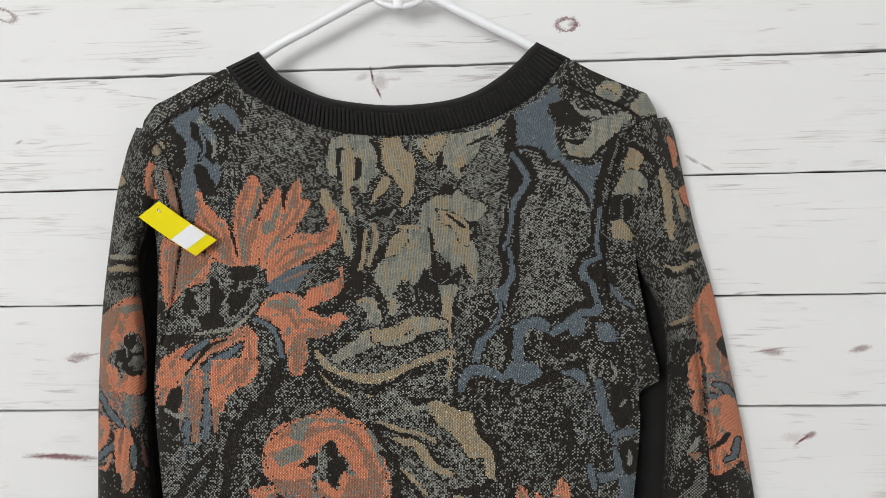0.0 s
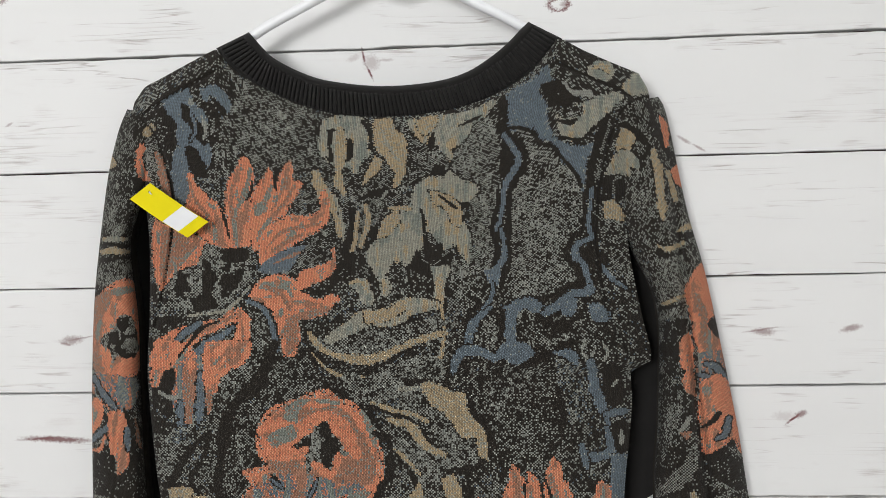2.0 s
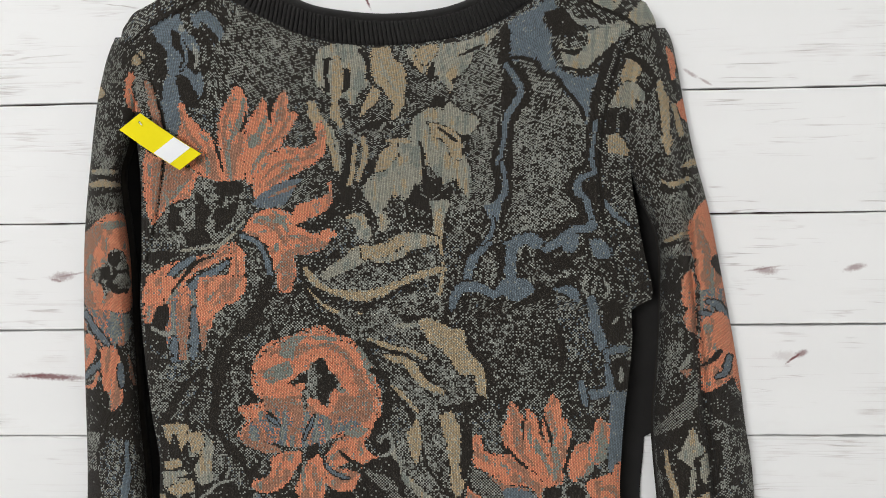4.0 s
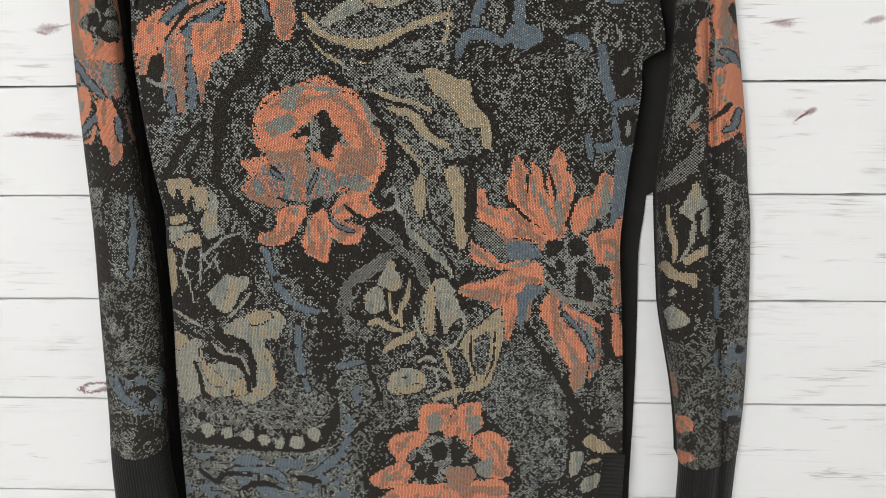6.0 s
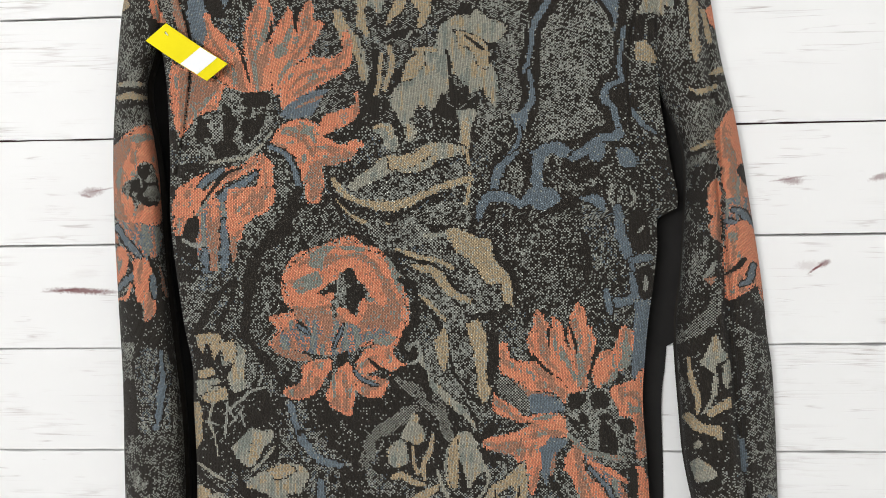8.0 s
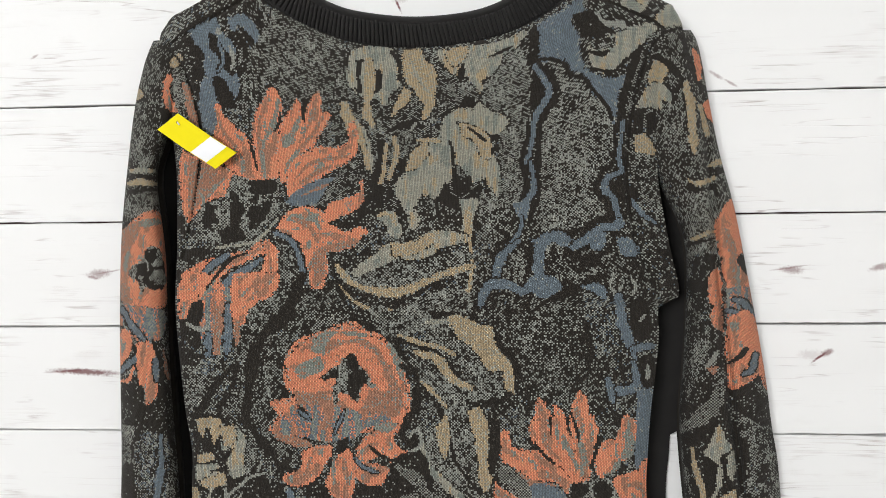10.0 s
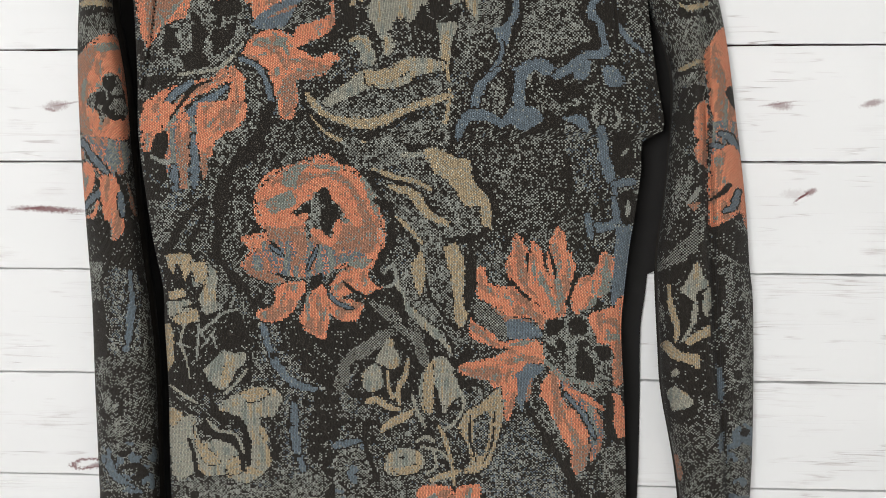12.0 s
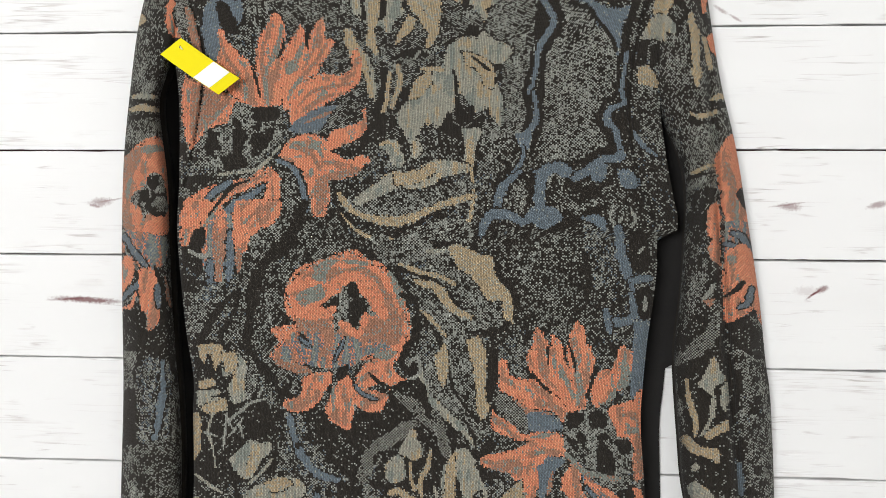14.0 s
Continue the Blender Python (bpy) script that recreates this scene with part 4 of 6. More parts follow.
vine(.0151, "coral", (-.065, .093), (-.055, .098), (-.039, .103), (-.026, .096), (-.018, .082), (-.010, .066))
patch("bluerust", (-.125, .021), (-.112, .035), (-.100, .047), (-.072, .046), (-.045, .043), (-.017, .039), (-.002, .030), (-.030, .024), (-.041, .013), (-.064, .010), (-.086, .013), (-.102, .015), (-.119, .015))
vine(.0031, "blue", (-.049, .042), (-.060, .018))
vine(.0038, "blue", (-.095, .042), (-.084, .032))
vine(.0082, "rust", (-.119, .017), (-.103, .010), (-.085, .007))
vine(.0057, "coral", (-.122, .048), (-.105, .041))
vine(.0076, "rust", (-.074, .024), (-.062, .032))
vine(.0038, "dark", (-.096, .046), (-.089, .041))
patch("seed", (-.073, .074), (-.061, .084), (-.053, .088), (-.046, .096), (-.039, .098), (-.034, .088), (-.026, .080), (-.020, .068), (-.027, .065), (-.032, .055), (-.036, .049), (-.042, .055), (-.050, .058), (-.059, .046), (-.060, .058), (-.062, .073))
patch("dark", (-.043, .080), (-.031, .083), (-.026, .071), (-.037, .063), (-.044, .068))
patch("dark", (-.071, .073), (-.056, .085), (-.054, .076), (-.062, .070))
patch("dark", (-.046, .095), (-.036, .097), (-.036, .084), (-.044, .084))
patch("dark", (-.046, .065), (-.036, .063), (-.037, .052), (-.043, .055))
vine(.0101, "coral", (-.092, .067), (-.077, .063), (-.060, .071))
vine(.0088, "coral", (-.053, .057), (-.042, .049), (-.034, .047), (-.027, .065))
patch("teal", (-.023, .024), (-.007, .030), (.003, .027), (-.008, .019))
vine(.0076, "coral", (-.036, .003), (-.024, .012), (-.005, .016))
patch("dark", (-.056, .011), (-.046, .014), (-.050, -.001), (-.058, .001))
vine(.0050, "dark", (-.025, .006), (-.014, -.004), (-.002, -.009))
vine(.0044, "teal", (-.062, -.010), (-.062, -.033))
vine(.0050, "blue", (-.040, -.006), (-.031, -.016), (-.017, -.021))
vine(.0044, "rust", (-.051, -.009), (-.048, -.033))
vine(.0038, "rust", (-.084, -.006), (-.092, -.027))
# checked ribbons
patch("plain", (-.000, -.006), (.025, .002), (.057, -.033), (.082, -.068), (.073, -.111), (-.014, -.115), (-.012, -.074), (-.034, -.112), (-.042, -.099), (-.022, -.056))
vine(.0151, "check", (.004, -.016), (.027, -.033), (.045, -.051), (.053, -.077))
vine(.0158, "check", (.019, -.046), (-.004, -.062), (-.024, -.076), (-.034, -.104))
# slate column
patch("bluespeckdense", (-.112, -.037), (-.095, -.039), (-.088, -.060), (-.080, -.081), (-.065, -.093), (-.044, -.112), (-.058, -.137), (-.070, -.169), (-.068, -.206), (-.090, -.204), (-.093, -.150), (-.093, -.112), (-.105, -.093), (-.110, -.069))
vine(.0113, "blue", (-.108, -.040), (-.098, -.076), (-.081, -.099), (-.059, -.107))
vine(.0101, "blue", (-.080, -.124), (-.081, -.163), (-.074, -.197))
blob(-.078, -.117, .0026, .0030, 0, "dark")
blob(-.086, -.145, .0032, .0036, 0, "dark")
blob(-.068, -.121, .0032, .0036, 0, "dark")
blob(-.099, -.071, .0032, .0036, 0, "dark")
blob(-.079, -.181, .0026, .0030, 0, "dark")
blob(-.087, -.102, .0021, .0024, 0, "dark")
# leaves beside the second flower
patch("greyspeck", (-.002, .140), (.030, .157), (.062, .163), (.081, .149), (.072, .133), (.028, .121), (.007, .116))
patch("speck", (-.023, .155), (-.002, .140), (.007, .122), (-.004, .112), (-.019, .127))
patch("darkdots", (.097, .126), (.117, .147), (.143, .151), (.133, .131), (.123, .095), (.126, .063), (.113, .041), (.080, .041), (.102, .052))
patch("greyspeck", (.020, .110), (.055, .132), (.076, .134), (.103, .111), (.114, .090), (.118, .062), (.112, .057), (.097, .050), (.075, .048), (.063, .057), (.049, .077), (.022, .096))
patch("tan", (.055, .135), (.069, .137), (.081, .129), (.098, .124), (.100, .111), (.108, .098), (.116, .089), (.118, .073), (.117, .059), (.110, .064), (.106, .081), (.094, .081), (.086, .092), (.076, .105), (.065, .113), (.057, .124))
vine(.0050, "grey", (.033, .129), (.052, .131))
patch("dark", (.037, .138), (.055, .140), (.069, .138), (.055, .136), (.042, .132))
vine(.0057, "tan", (.007, .117), (.028, .108), (.047, .105), (.061, .097))
vine(.0038, "dark", (.007, .113), (.023, .106), (.039, .102), (.052, .092), (.062, .078), (.070, .073), (.082, .075))
vine(.0095, "tan", (.022, .100), (.043, .093), (.056, .076), (.076, .065))
vine(.0038, "dark", (.038, .088), (.053, .069), (.067, .059))
vine(.0063, "dark", (.100, .122), (.105, .106), (.116, .097), (.121, .079), (.121, .062))
vine(.0082, "dark", (.063, .051), (.080, .048), (.101, .050), (.114, .059))
patch("greyspeck", (.021, .093), (.049, .077), (.070, .051), (.091, .042), (.094, .008), (.095, -.027), (.090, -.056), (.077, -.071), (.063, -.051), (.046, -.038), (.031, -.016), (.024, .008), (.044, .025), (.036, .050))
vine(.0063, "tan", (.022, .073), (.037, .062), (.051, .047))
vine(.0050, "dark", (.026, .069), (.037, .055), (.046, .040), (.054, .012), (.062, -.013), (.081, -.038))
patch("tan", (.041, .025), (.051, .037), (.055, .013), (.050, -.008), (.044, .007))
patch("tan", (.072, .041), (.083, .045), (.092, .030), (.093, .002), (.095, -.028), (.086, -.040), (.082, -.016), (.079, .013))
vine(.0088, "lily", (.027, .007), (.033, -.016), (.052, -.034), (.069, -.051), (.082, -.067))
vine(.0095, "dark", (.098, .043), (.099, .013), (.095, -.018))
vine(.0082, "dark", (.008, .086), (.022, .079), (.022, .047), (.008, .019), (.026, -.005), (.036, -.038))
vine(.0038, "ash", (.014, .016), (.023, .022), (.026, .007), (.016, .001))
vine(.0044, "dark", (.069, -.038), (.080, -.056), (.083, -.074))
# mottled field
patch("darkspeck", (.123, .136), (.184, .156), (.205, .136), (.213, .073), (.193, .041), (.166, .049), (.134, .058), (.123, .084))
patch("bluespeck", (.184, .166), (.209, .156), (.217, .115), (.207, .094), (.191, .105))
vine(.0107, "blue", (.218, .153), (.221, .130), (.227, .113), (.234, .093))
vine(.0088, "blue", (.231, .103), (.251, .106))
vine(.0095, "blue", (.232, .090), (.235, .068), (.220, .062), (.208, .067))
vine(.0076, "blue", (.208, .073), (.212, .052))
patch("blue", (.236, .065), (.253, .062), (.250, .035), (.246, -.007), (.235, -.015), (.234, .019))
patch("dark", (.228, .148), (.246, .148), (.249, .115), (.233, .113))
patch("dark", (.238, .094), (.251, .097), (.251, .068), (.241, .067))
patch("ash", (.243, .083), (.247, .089), (.249, .077), (.245, .074))
vine(.0038, "ash", (.238, .130), (.243, .136))
vine(.0088, "blue", (.184, .163), (.199, .161), (.205, .152))
vine(.0063, "dark", (.185, .131), (.191, .105), (.189, .079))
vine(.0050, "dark", (.219, .094), (.223, .073))
vine(.0050, "speck", (.220, .049), (.230, .057))
# third great flower
patch("flame", (.131, .023), (.137, .038), (.141, .055), (.148, .050), (.154, .036), (.156, .048), (.165, .042), (.170, .024), (.176, .016), (.182, .007), (.191, -.016), (.186, -.028), (.171, -.034), (.166, -.019), (.154, -.009), (.145, .001), (.136, .010))
patch("flame", (.174, .047), (.179, .061), (.186, .058), (.191, .041), (.198, .030), (.198, .014), (.192, -.016), (.188, -.028), (.176, -.016), (.175, .013), (.171, .036))
patch("flame", (.105, .022), (.112, .023), (.115, .008), (.129, .003), (.140, .003), (.153, -.007), (.164, -.015), (.172, -.027), (.167, -.042), (.158, -.030), (.135, -.027), (.119, -.016), (.106, -.009), (.104, .008))
patch("flame", (.099, -.029), (.105, -.035), (.119, -.044), (.130, -.053), (.158, -.050), (.173, -.059), (.171, -.074), (.153, -.078), (.136, -.083), (.130, -.098), (.123, -.102), (.114, -.093), (.096, -.090), (.086, -.084), (.091, -.077), (.108, -.073), (.125, -.068), (.132, -.062), (.119, -.059), (.105, -.053), (.096, -.044))
patch("rust", (.118, -.016), (.135, -.027), (.159, -.032), (.138, -.036), (.124, -.028))
patch("blue", (.127, -.034), (.141, -.030), (.159, -.035), (.169, -.044), (.164, -.049), (.136, -.050))
patch("check", (.098, -.016), (.113, -.015), (.130, -.032), (.134, -.048), (.119, -.044), (.103, -.027))
vine(.0050, "teal", (.139, -.057), (.161, -.052))
patch("rust", (.095, -.090), (.108, -.080), (.127, -.082), (.115, -.093))
vine(.0050, "rust", (.103, -.040), (.120, -.056))
vine(.0044, "rust", (.143, .025), (.149, .008), (.162, -.007))
vine(.0050, "teal", (.165, .016), (.172, .001), (.179, -.015))
vine(.0057, "teal", (.181, .013), (.185, -.004), (.182, -.021))
vine(.0038, "dark", (.172, .041), (.178, .024), (.180, .012))
vine(.0031, "dark", (.153, .036), (.153, .019))
vine(.0038, "dark", (.199, .016), (.195, -.004), (.191, -.014))
vine(.0038, "dark", (.138, .009), (.146, -.001), (.157, -.011))
vine(.0050, "rust", (.180, .046), (.183, .024))
patch("flame", (.127, -.098), (.139, -.079), (.154, -.074), (.149, -.098), (.141, -.124), (.137, -.138), (.130, -.129), (.127, -.111))
patch("blue", (.144, -.087), (.156, -.076), (.171, -.080), (.162, -.093), (.155, -.112), (.148, -.126))
vine(.0038, "rust", (.159, -.092), (.155, -.117))
patch("flame", (.195, -.016), (.198, .002), (.205, .013), (.216, .016), (.221, .033), (.226, .039), (.235, .030), (.234, .008), (.226, -.005), (.213, -.013), (.203, -.025))
patch("teal", (.224, .025), (.233, .019), (.232, -.001), (.222, -.005), (.218, -.016), (.204, -.022), (.212, -.013), (.222, .002))
patch("flame", (.212, -.024), (.234, -.016), (.245, -.005), (.248, -.038), (.249, -.086), (.241, -.098), (.236, -.059), (.222, -.053), (.216, -.038))
vine(.0063, "rust", (.224, -.032), (.235, -.030), (.243, -.038))
vine(.0057, "teal", (.232, -.049), (.242, -.045))
vine(.0063, "rust", (.243, -.068), (.247, -.092))
patch("greyspeck", (.195, -.092), (.227, -.092), (.237, -.098), (.228, -.111), (.205, -.102))
patch("flame", (.167, -.102), (.178, -.082), (.187, -.085), (.189, -.110), (.200, -.123), (.215, -.135), (.218, -.154), (.212, -.188), (.205, -.195), (.199, -.169), (.186, -.149), (.174, -.130))
patch("bluerust", (.187, -.092), (.199, -.098), (.217, -.115), (.230, -.135), (.231, -.161), (.221, -.181), (.219, -.154), (.206, -.130), (.194, -.112))
vine(.0057, "blue", (.193, -.108), (.211, -.129), (.224, -.154))
vine(.0050, "coral", (.193, -.101), (.216, -.113), (.231, -.124))
vine(.0044, "rust", (.181, -.104), (.194, -.135), (.207, -.161))
patch("rust", (.201, -.167), (.219, -.161), (.214, -.187), (.206, -.193))
patch("seed", (.171, -.030), (.182, -.029), (.191, -.026), (.210, -.025), (.217, -.038), (.223, -.053), (.234, -.056), (.238, -.074), (.233, -.089), (.216, -.093), (.196, -.090), (.186, -.078), (.172, -.068), (.170, -.044))
patch("dark", (.172, -.031), (.189, -.031), (.183, -.045), (.173, -.042))
patch("dark", (.195, -.029), (.208, -.028), (.212, -.044), (.197, -.045))
patch("dark", (.222, -.056), (.235, -.058), (.235, -.071), (.224, -.069))
patch("dark", (.200, -.067), (.218, -.070), (.220, -.093), (.206, -.090))
patch("dark", (.171, -.053), (.184, -.062), (.182, -.071))
patch("coral", (.239, -.106), (.248, -.109), (.255, -.135), (.255, -.149), (.247, -.152), (.241, -.129))
patch("dark", (.231, -.110), (.239, -.109), (.242, -.148), (.236, -.161))
vine(.0050, "teal", (.173, -.074), (.193, -.092), (.227, -.098))
# teardrop and low right
patch("bluespeckdense", (.130, -.150), (.154, -.136), (.167, -.148), (.182, -.174), (.198, -.208), (.200, -.254), (.195, -.290), (.176, -.312), (.152, -.320), (.132, -.313), (.126, -.255), (.114, -.228), (.107, -.202), (.115, -.174))
vine(.0082, "dark", (.159, -.126), (.172, -.148), (.188, -.174), (.202, -.201), (.212, -.230))
vine(.0063, "dark", (.200, -.211), (.206, -.254), (.202, -.297), (.184, -.321))
vine(.0050, "dark", (.197, -.200), (.215, -.220), (.235, -.241))
patch("speck", (.171, -.111), (.186, -.142), (.199, -.174), (.190, -.167), (.175, -.148), (.163, -.129))
patch("greyspeck", (.230, -.168), (.260, -.160), (.266, -.239), (.241, -.241))
blob(.252, -.193, .0042, .0048, 0, "dark")
patch("plain", (.201, -.230), (.234, -.247), (.264, -.246), (.263, -.324), (.207, -.324))
patch("tan", (.216, -.255), (.228, -.245), (.245, -.260), (.256, -.267), (.241, -.269), (.227, -.265))
patch("lily", (.204, -.268), (.219, -.268), (.216, -.290), (.206, -.297))
patch("lily", (.219, -.300), (.238, -.294), (.235, -.311), (.219, -.318))
vine(.0050, "tan", (.224, -.281), (.236, -.276))
# small flowers low in the middle
patch("lily", (.004, -.076), (.008, -.068), (.015, -.053), (.022, -.053), (.026, -.068), (.031, -.074), (.022, -.084), (.011, -.081))
patch("lily", (-.012, -.090), (-.003, -.081), (.004, -.079), (.011, -.090), (.010, -.103), (-.002, -.109), (-.009, -.103))
vine(.0044, "tan", (.016, -.087), (.016, -.100), (.020, -.115))
vine(.0057, "tan", (.037, -.073), (.032, -.093), (.026, -.106), (.027, -.121))
vine(.0069, "tan", (-.006, -.120), (.002, -.116), (.015, -.124), (.026, -.127))
patch("tan", (.005, -.152), (.014, -.140), (.032, -.130), (.043, -.126), (.036, -.137), (.022, -.145), (.008, -.154))
patch("lily", (.054, -.080), (.062, -.071), (.075, -.071), (.081, -.083), (.087, -.099), (.089, -.112), (.080, -.118), (.073, -.132), (.068, -.111), (.062, -.102), (.059, -.132), (.050, -.125), (.047, -.102))
patch("tan", (.054, -.083), (.060, -.077), (.063, -.099), (.059, -.131), (.051, -.117))
patch("dark", (.064, -.102), (.068, -.111), (.071, -.131), (.064, -.132))
vine(.0038, "grey", (.040, -.111), (.046, -.131), (.053, -.146))
vine(.0038, "grey", (.089, -.105), (.092, -.122), (.080, -.144), (.066, -.147))
vine(.0050, "tan", (.067, -.145), (.074, -.163), (.080, -.189), (.082, -.210))
patch("tan", (.128, -.100), (.132, -.129), (.127, -.156), (.120, -.182), (.108, -.195), (.092, -.196), (.099, -.181), (.095, -.163), (.087, -.149), (.093, -.130), (.108, -.120))
patch("bluespeck", (.102, -.137), (.115, -.128), (.118, -.150), (.112, -.176), (.102, -.169))
vine(.0025, "dark", (.100, -.126), (.098, -.155), (.105, -.184))
vine(.0025, "dark", (.123, -.126), (.121, -.161), (.112, -.185))
patch("lily", (.009, -.190), (.016, -.175), (.031, -.169), (.047, -.174), (.053, -.185), (.046, -.195), (.025, -.201), (.013, -.199))
patch("tan", (.019, -.194), (.043, -.188), (.046, -.195), (.028, -.200))
blob(.029, -.180, .0026, .0030, 0, "dark")
blob(.042, -.178, .0021, .0024, 0, "dark")
vine(.0057, "greyspeck", (.022, -.156), (.038, -.154), (.051, -.157))
vine(.0044, "grey", (.048, -.168), (.067, -.172), (.077, -.183))
vine(.0044, "grey", (.061, -.172), (.064, -.189), (.053, -.199))
vine(.0069, "tan", (.059, -.205), (.075, -.198), (.089, -.194))
vine(.0044, "grey", (.043, -.162), (.055, -.157), (.062, -.162))
# left plant
patch("plain", (-.204, .038), (-.168, .032), (-.134, -.027), (-.119, -.063), (-.130, -.103), (-.213, -.114), (-.208, -.063))
patch("tan", (-.202, .031), (-.190, .034), (-.176, .033), (-.173, .022), (-.181, .007), (-.184, .014), (-.185, .022), (-.190, .022), (-.194, .013), (-.198, .020))
patch("lily", (-.174, .025), (-.160, .026), (-.151, .017), (-.142, .002), (-.143, -.013), (-.153, -.025), (-.166, -.027), (-.170, -.012), (-.164, .002), (-.175, .001))
patch("tan", (-.175, .025), (-.162, .025), (-.158, .014), (-.171, .004))
patch("greyspeck", (-.151, .018), (-.140, .003), (-.142, -.015), (-.152, -.024), (-.152, -.003))
patch("tan", (-.201, -.005), (-.186, -.002), (-.183, -.009), (-.198, -.013))
patch("lily", (-.202, -.015), (-.181, -.013), (-.178, -.018), (-.191, -.022), (-.174, -.022), (-.171, -.033), (-.181, -.039), (-.193, -.039), (-.201, -.030))
patch("tan", (-.198, -.030), (-.185, -.026), (-.173, -.023), (-.173, -.033), (-.184, -.039), (-.194, -.038))
patch("tan", (-.207, -.038), (-.200, -.039), (-.200, -.063), (-.203, -.082), (-.210, -.086), (-.209, -.063))
vine(.0038, "grey", (-.187, -.039), (-.192, -.058), (-.188, -.076), (-.186, -.096))
vine(.0031, "ash", (-.177, -.052), (-.161, -.039), (-.146, -.027), (-.121, -.020))
vine(.0031, "ash", (-.172, -.064), (-.155, -.043))
vine(.0031, "ash", (-.174, -.040), (-.165, -.058))
vine(.0031, "ash", (-.159, -.048), (-.156, -.064))
vine(.0031, "ash", (-.196, -.059), (-.183, -.063))
vine(.0031, "ash", (-.172, -.039), (-.177, -.078))
vine(.0031, "ash", (-.139, -.020), (-.133, -.010))
vine(.0031, "ash", (-.125, -.027), (-.126, -.016))
patch("lily", (-.172, -.088), (-.159, -.075), (-.149, -.066), (-.138, -.069), (-.129, -.068), (-.128, -.078), (-.137, -.088), (-.143, -.100), (-.154, -.109), (-.165, -.100))
vine(.0082, "tan", (-.145, -.081), (-.153, -.104))
vine(.0038, "grey", (-.126, -.086), (-.140, -.103), (-.152, -.113))
vine(.0044, "greyspeck", (-.120, -.063), (-.115, -.081), (-.105, -.093))
vine(.0063, "dark", (-.214, -.107), (-.197, -.125), (-.185, -.136))
vine(.0050, "grey", (-.207, -.104), (-.192, -.116), (-.180, -.124))
patch("lily", (-.159, -.131), (-.149, -.118), (-.124, -.105), (-.101, -.106), (-.092, -.118), (-.102, -.137), (-.115, -.139), (-.110, -.163), (-.108, -.190), (-.120, -.204), (-.140, -.215), (-.156, -.205), (-.134, -.190), (-.129, -.163), (-.139, -.144))
patch("tan", (-.137, -.112), (-.118, -.105), (-.106, -.112), (-.125, -.122))
vine(.0063, "tan", (-.116, -.149), (-.110, -.164))
vine(.0095, "tan", (-.140, -.197), (-.119, -.201))
patch("grey", (-.214, -.132), (-.198, -.138), (-.186, -.138), (-.188, -.164), (-.187, -.190), (-.194, -.205), (-.210, -.209), (-.214, -.177))
patch("tan", (-.212, -.125), (-.197, -.135), (-.205, -.148), (-.213, -.144))
patch("lily", (-.184, -.136), (-.180, -.164), (-.159, -.164), (-.142, -.177), (-.137, -.196), (-.163, -.205), (-.181, -.202), (-.188, -.177))
patch("tan", (-.187, -.143), (-.183, -.164), (-.167, -.180), (-.160, -.191), (-.177, -.191), (-.184, -.174))
patch("tan", (-.153, -.187), (-.135, -.182), (-.140, -.201), (-.154, -.203))
vine(.0095, "dark", (-.174, -.138), (-.170, -.154), (-.153, -.161), (-.138, -.171), (-.137, -.198))
vine(.0082, "dark", (-.165, -.124), (-.156, -.138), (-.139, -.141), (-.131, -.163), (-.132, -.192))
vine(.0038, "grey", (-.172, -.141), (-.161, -.154), (-.143, -.158), (-.135, -.179))
vine(.0050, "dark", (-.192, -.164), (-.188, -.184), (-.187, -.205))
vine(.0038, "dark", (-.116, -.140), (-.103, -.141))
# beaded band
patch("greyspeck", (-.210, -.212), (-.163, -.205), (-.115, -.218), (-.065, -.197), (-.040, -.223), (-.068, -.245), (-.166, -.239), (-.211, -.246))
blob(-.192, -.228, .0052, .0060, 0, "dark")
vine(.0176, "dark", (-.206, -.253), (-.168, -.259), (-.132, -.265), (-.095, -.270), (-.061, -.250), (-.040, -.217))
blob(-.188, -.245, .0068, .0078, 0, "grey")
blob(-.166, -.248, .0068, .0078, 0, "grey")
blob(-.144, -.251, .0068, .0078, 0, "grey")
blob(-.126, -.257, .0063, .0072, 0, "grey")
blob(-.109, -.261, .0058, .0066, 0, "grey")
blob(-.090, -.260, .0068, .0078, 0, "grey")
blob(-.071, -.249, .0063, .0072, 0, "grey")
patch("bluemix", (-.215, -.273), (-.132, -.276), (-.045, -.275), (-.036, -.330), (-.112, -.337), (-.217, -.335))
vine(.0076, "greyspeck", (-.203, -.263), (-.169, -.271), (-.132, -.274), (-.083, -.276), (-.051, -.264))
vine(.0076, "dark", (-.200, -.296), (-.185, -.309), (-.171, -.300), (-.146, -.302))
vine(.0095, "blue", (-.162, -.294), (-.122, -.296), (-.107, -.309))
vine(.0076, "dark", (-.099, -.302), (-.068, -.309))
vine(.0101, "blue", (-.074, -.300), (-.041, -.271), (-.012, -.215))
vine(.0069, "dark", (-.162, -.322), (-.135, -.312), (-.111, -.319))
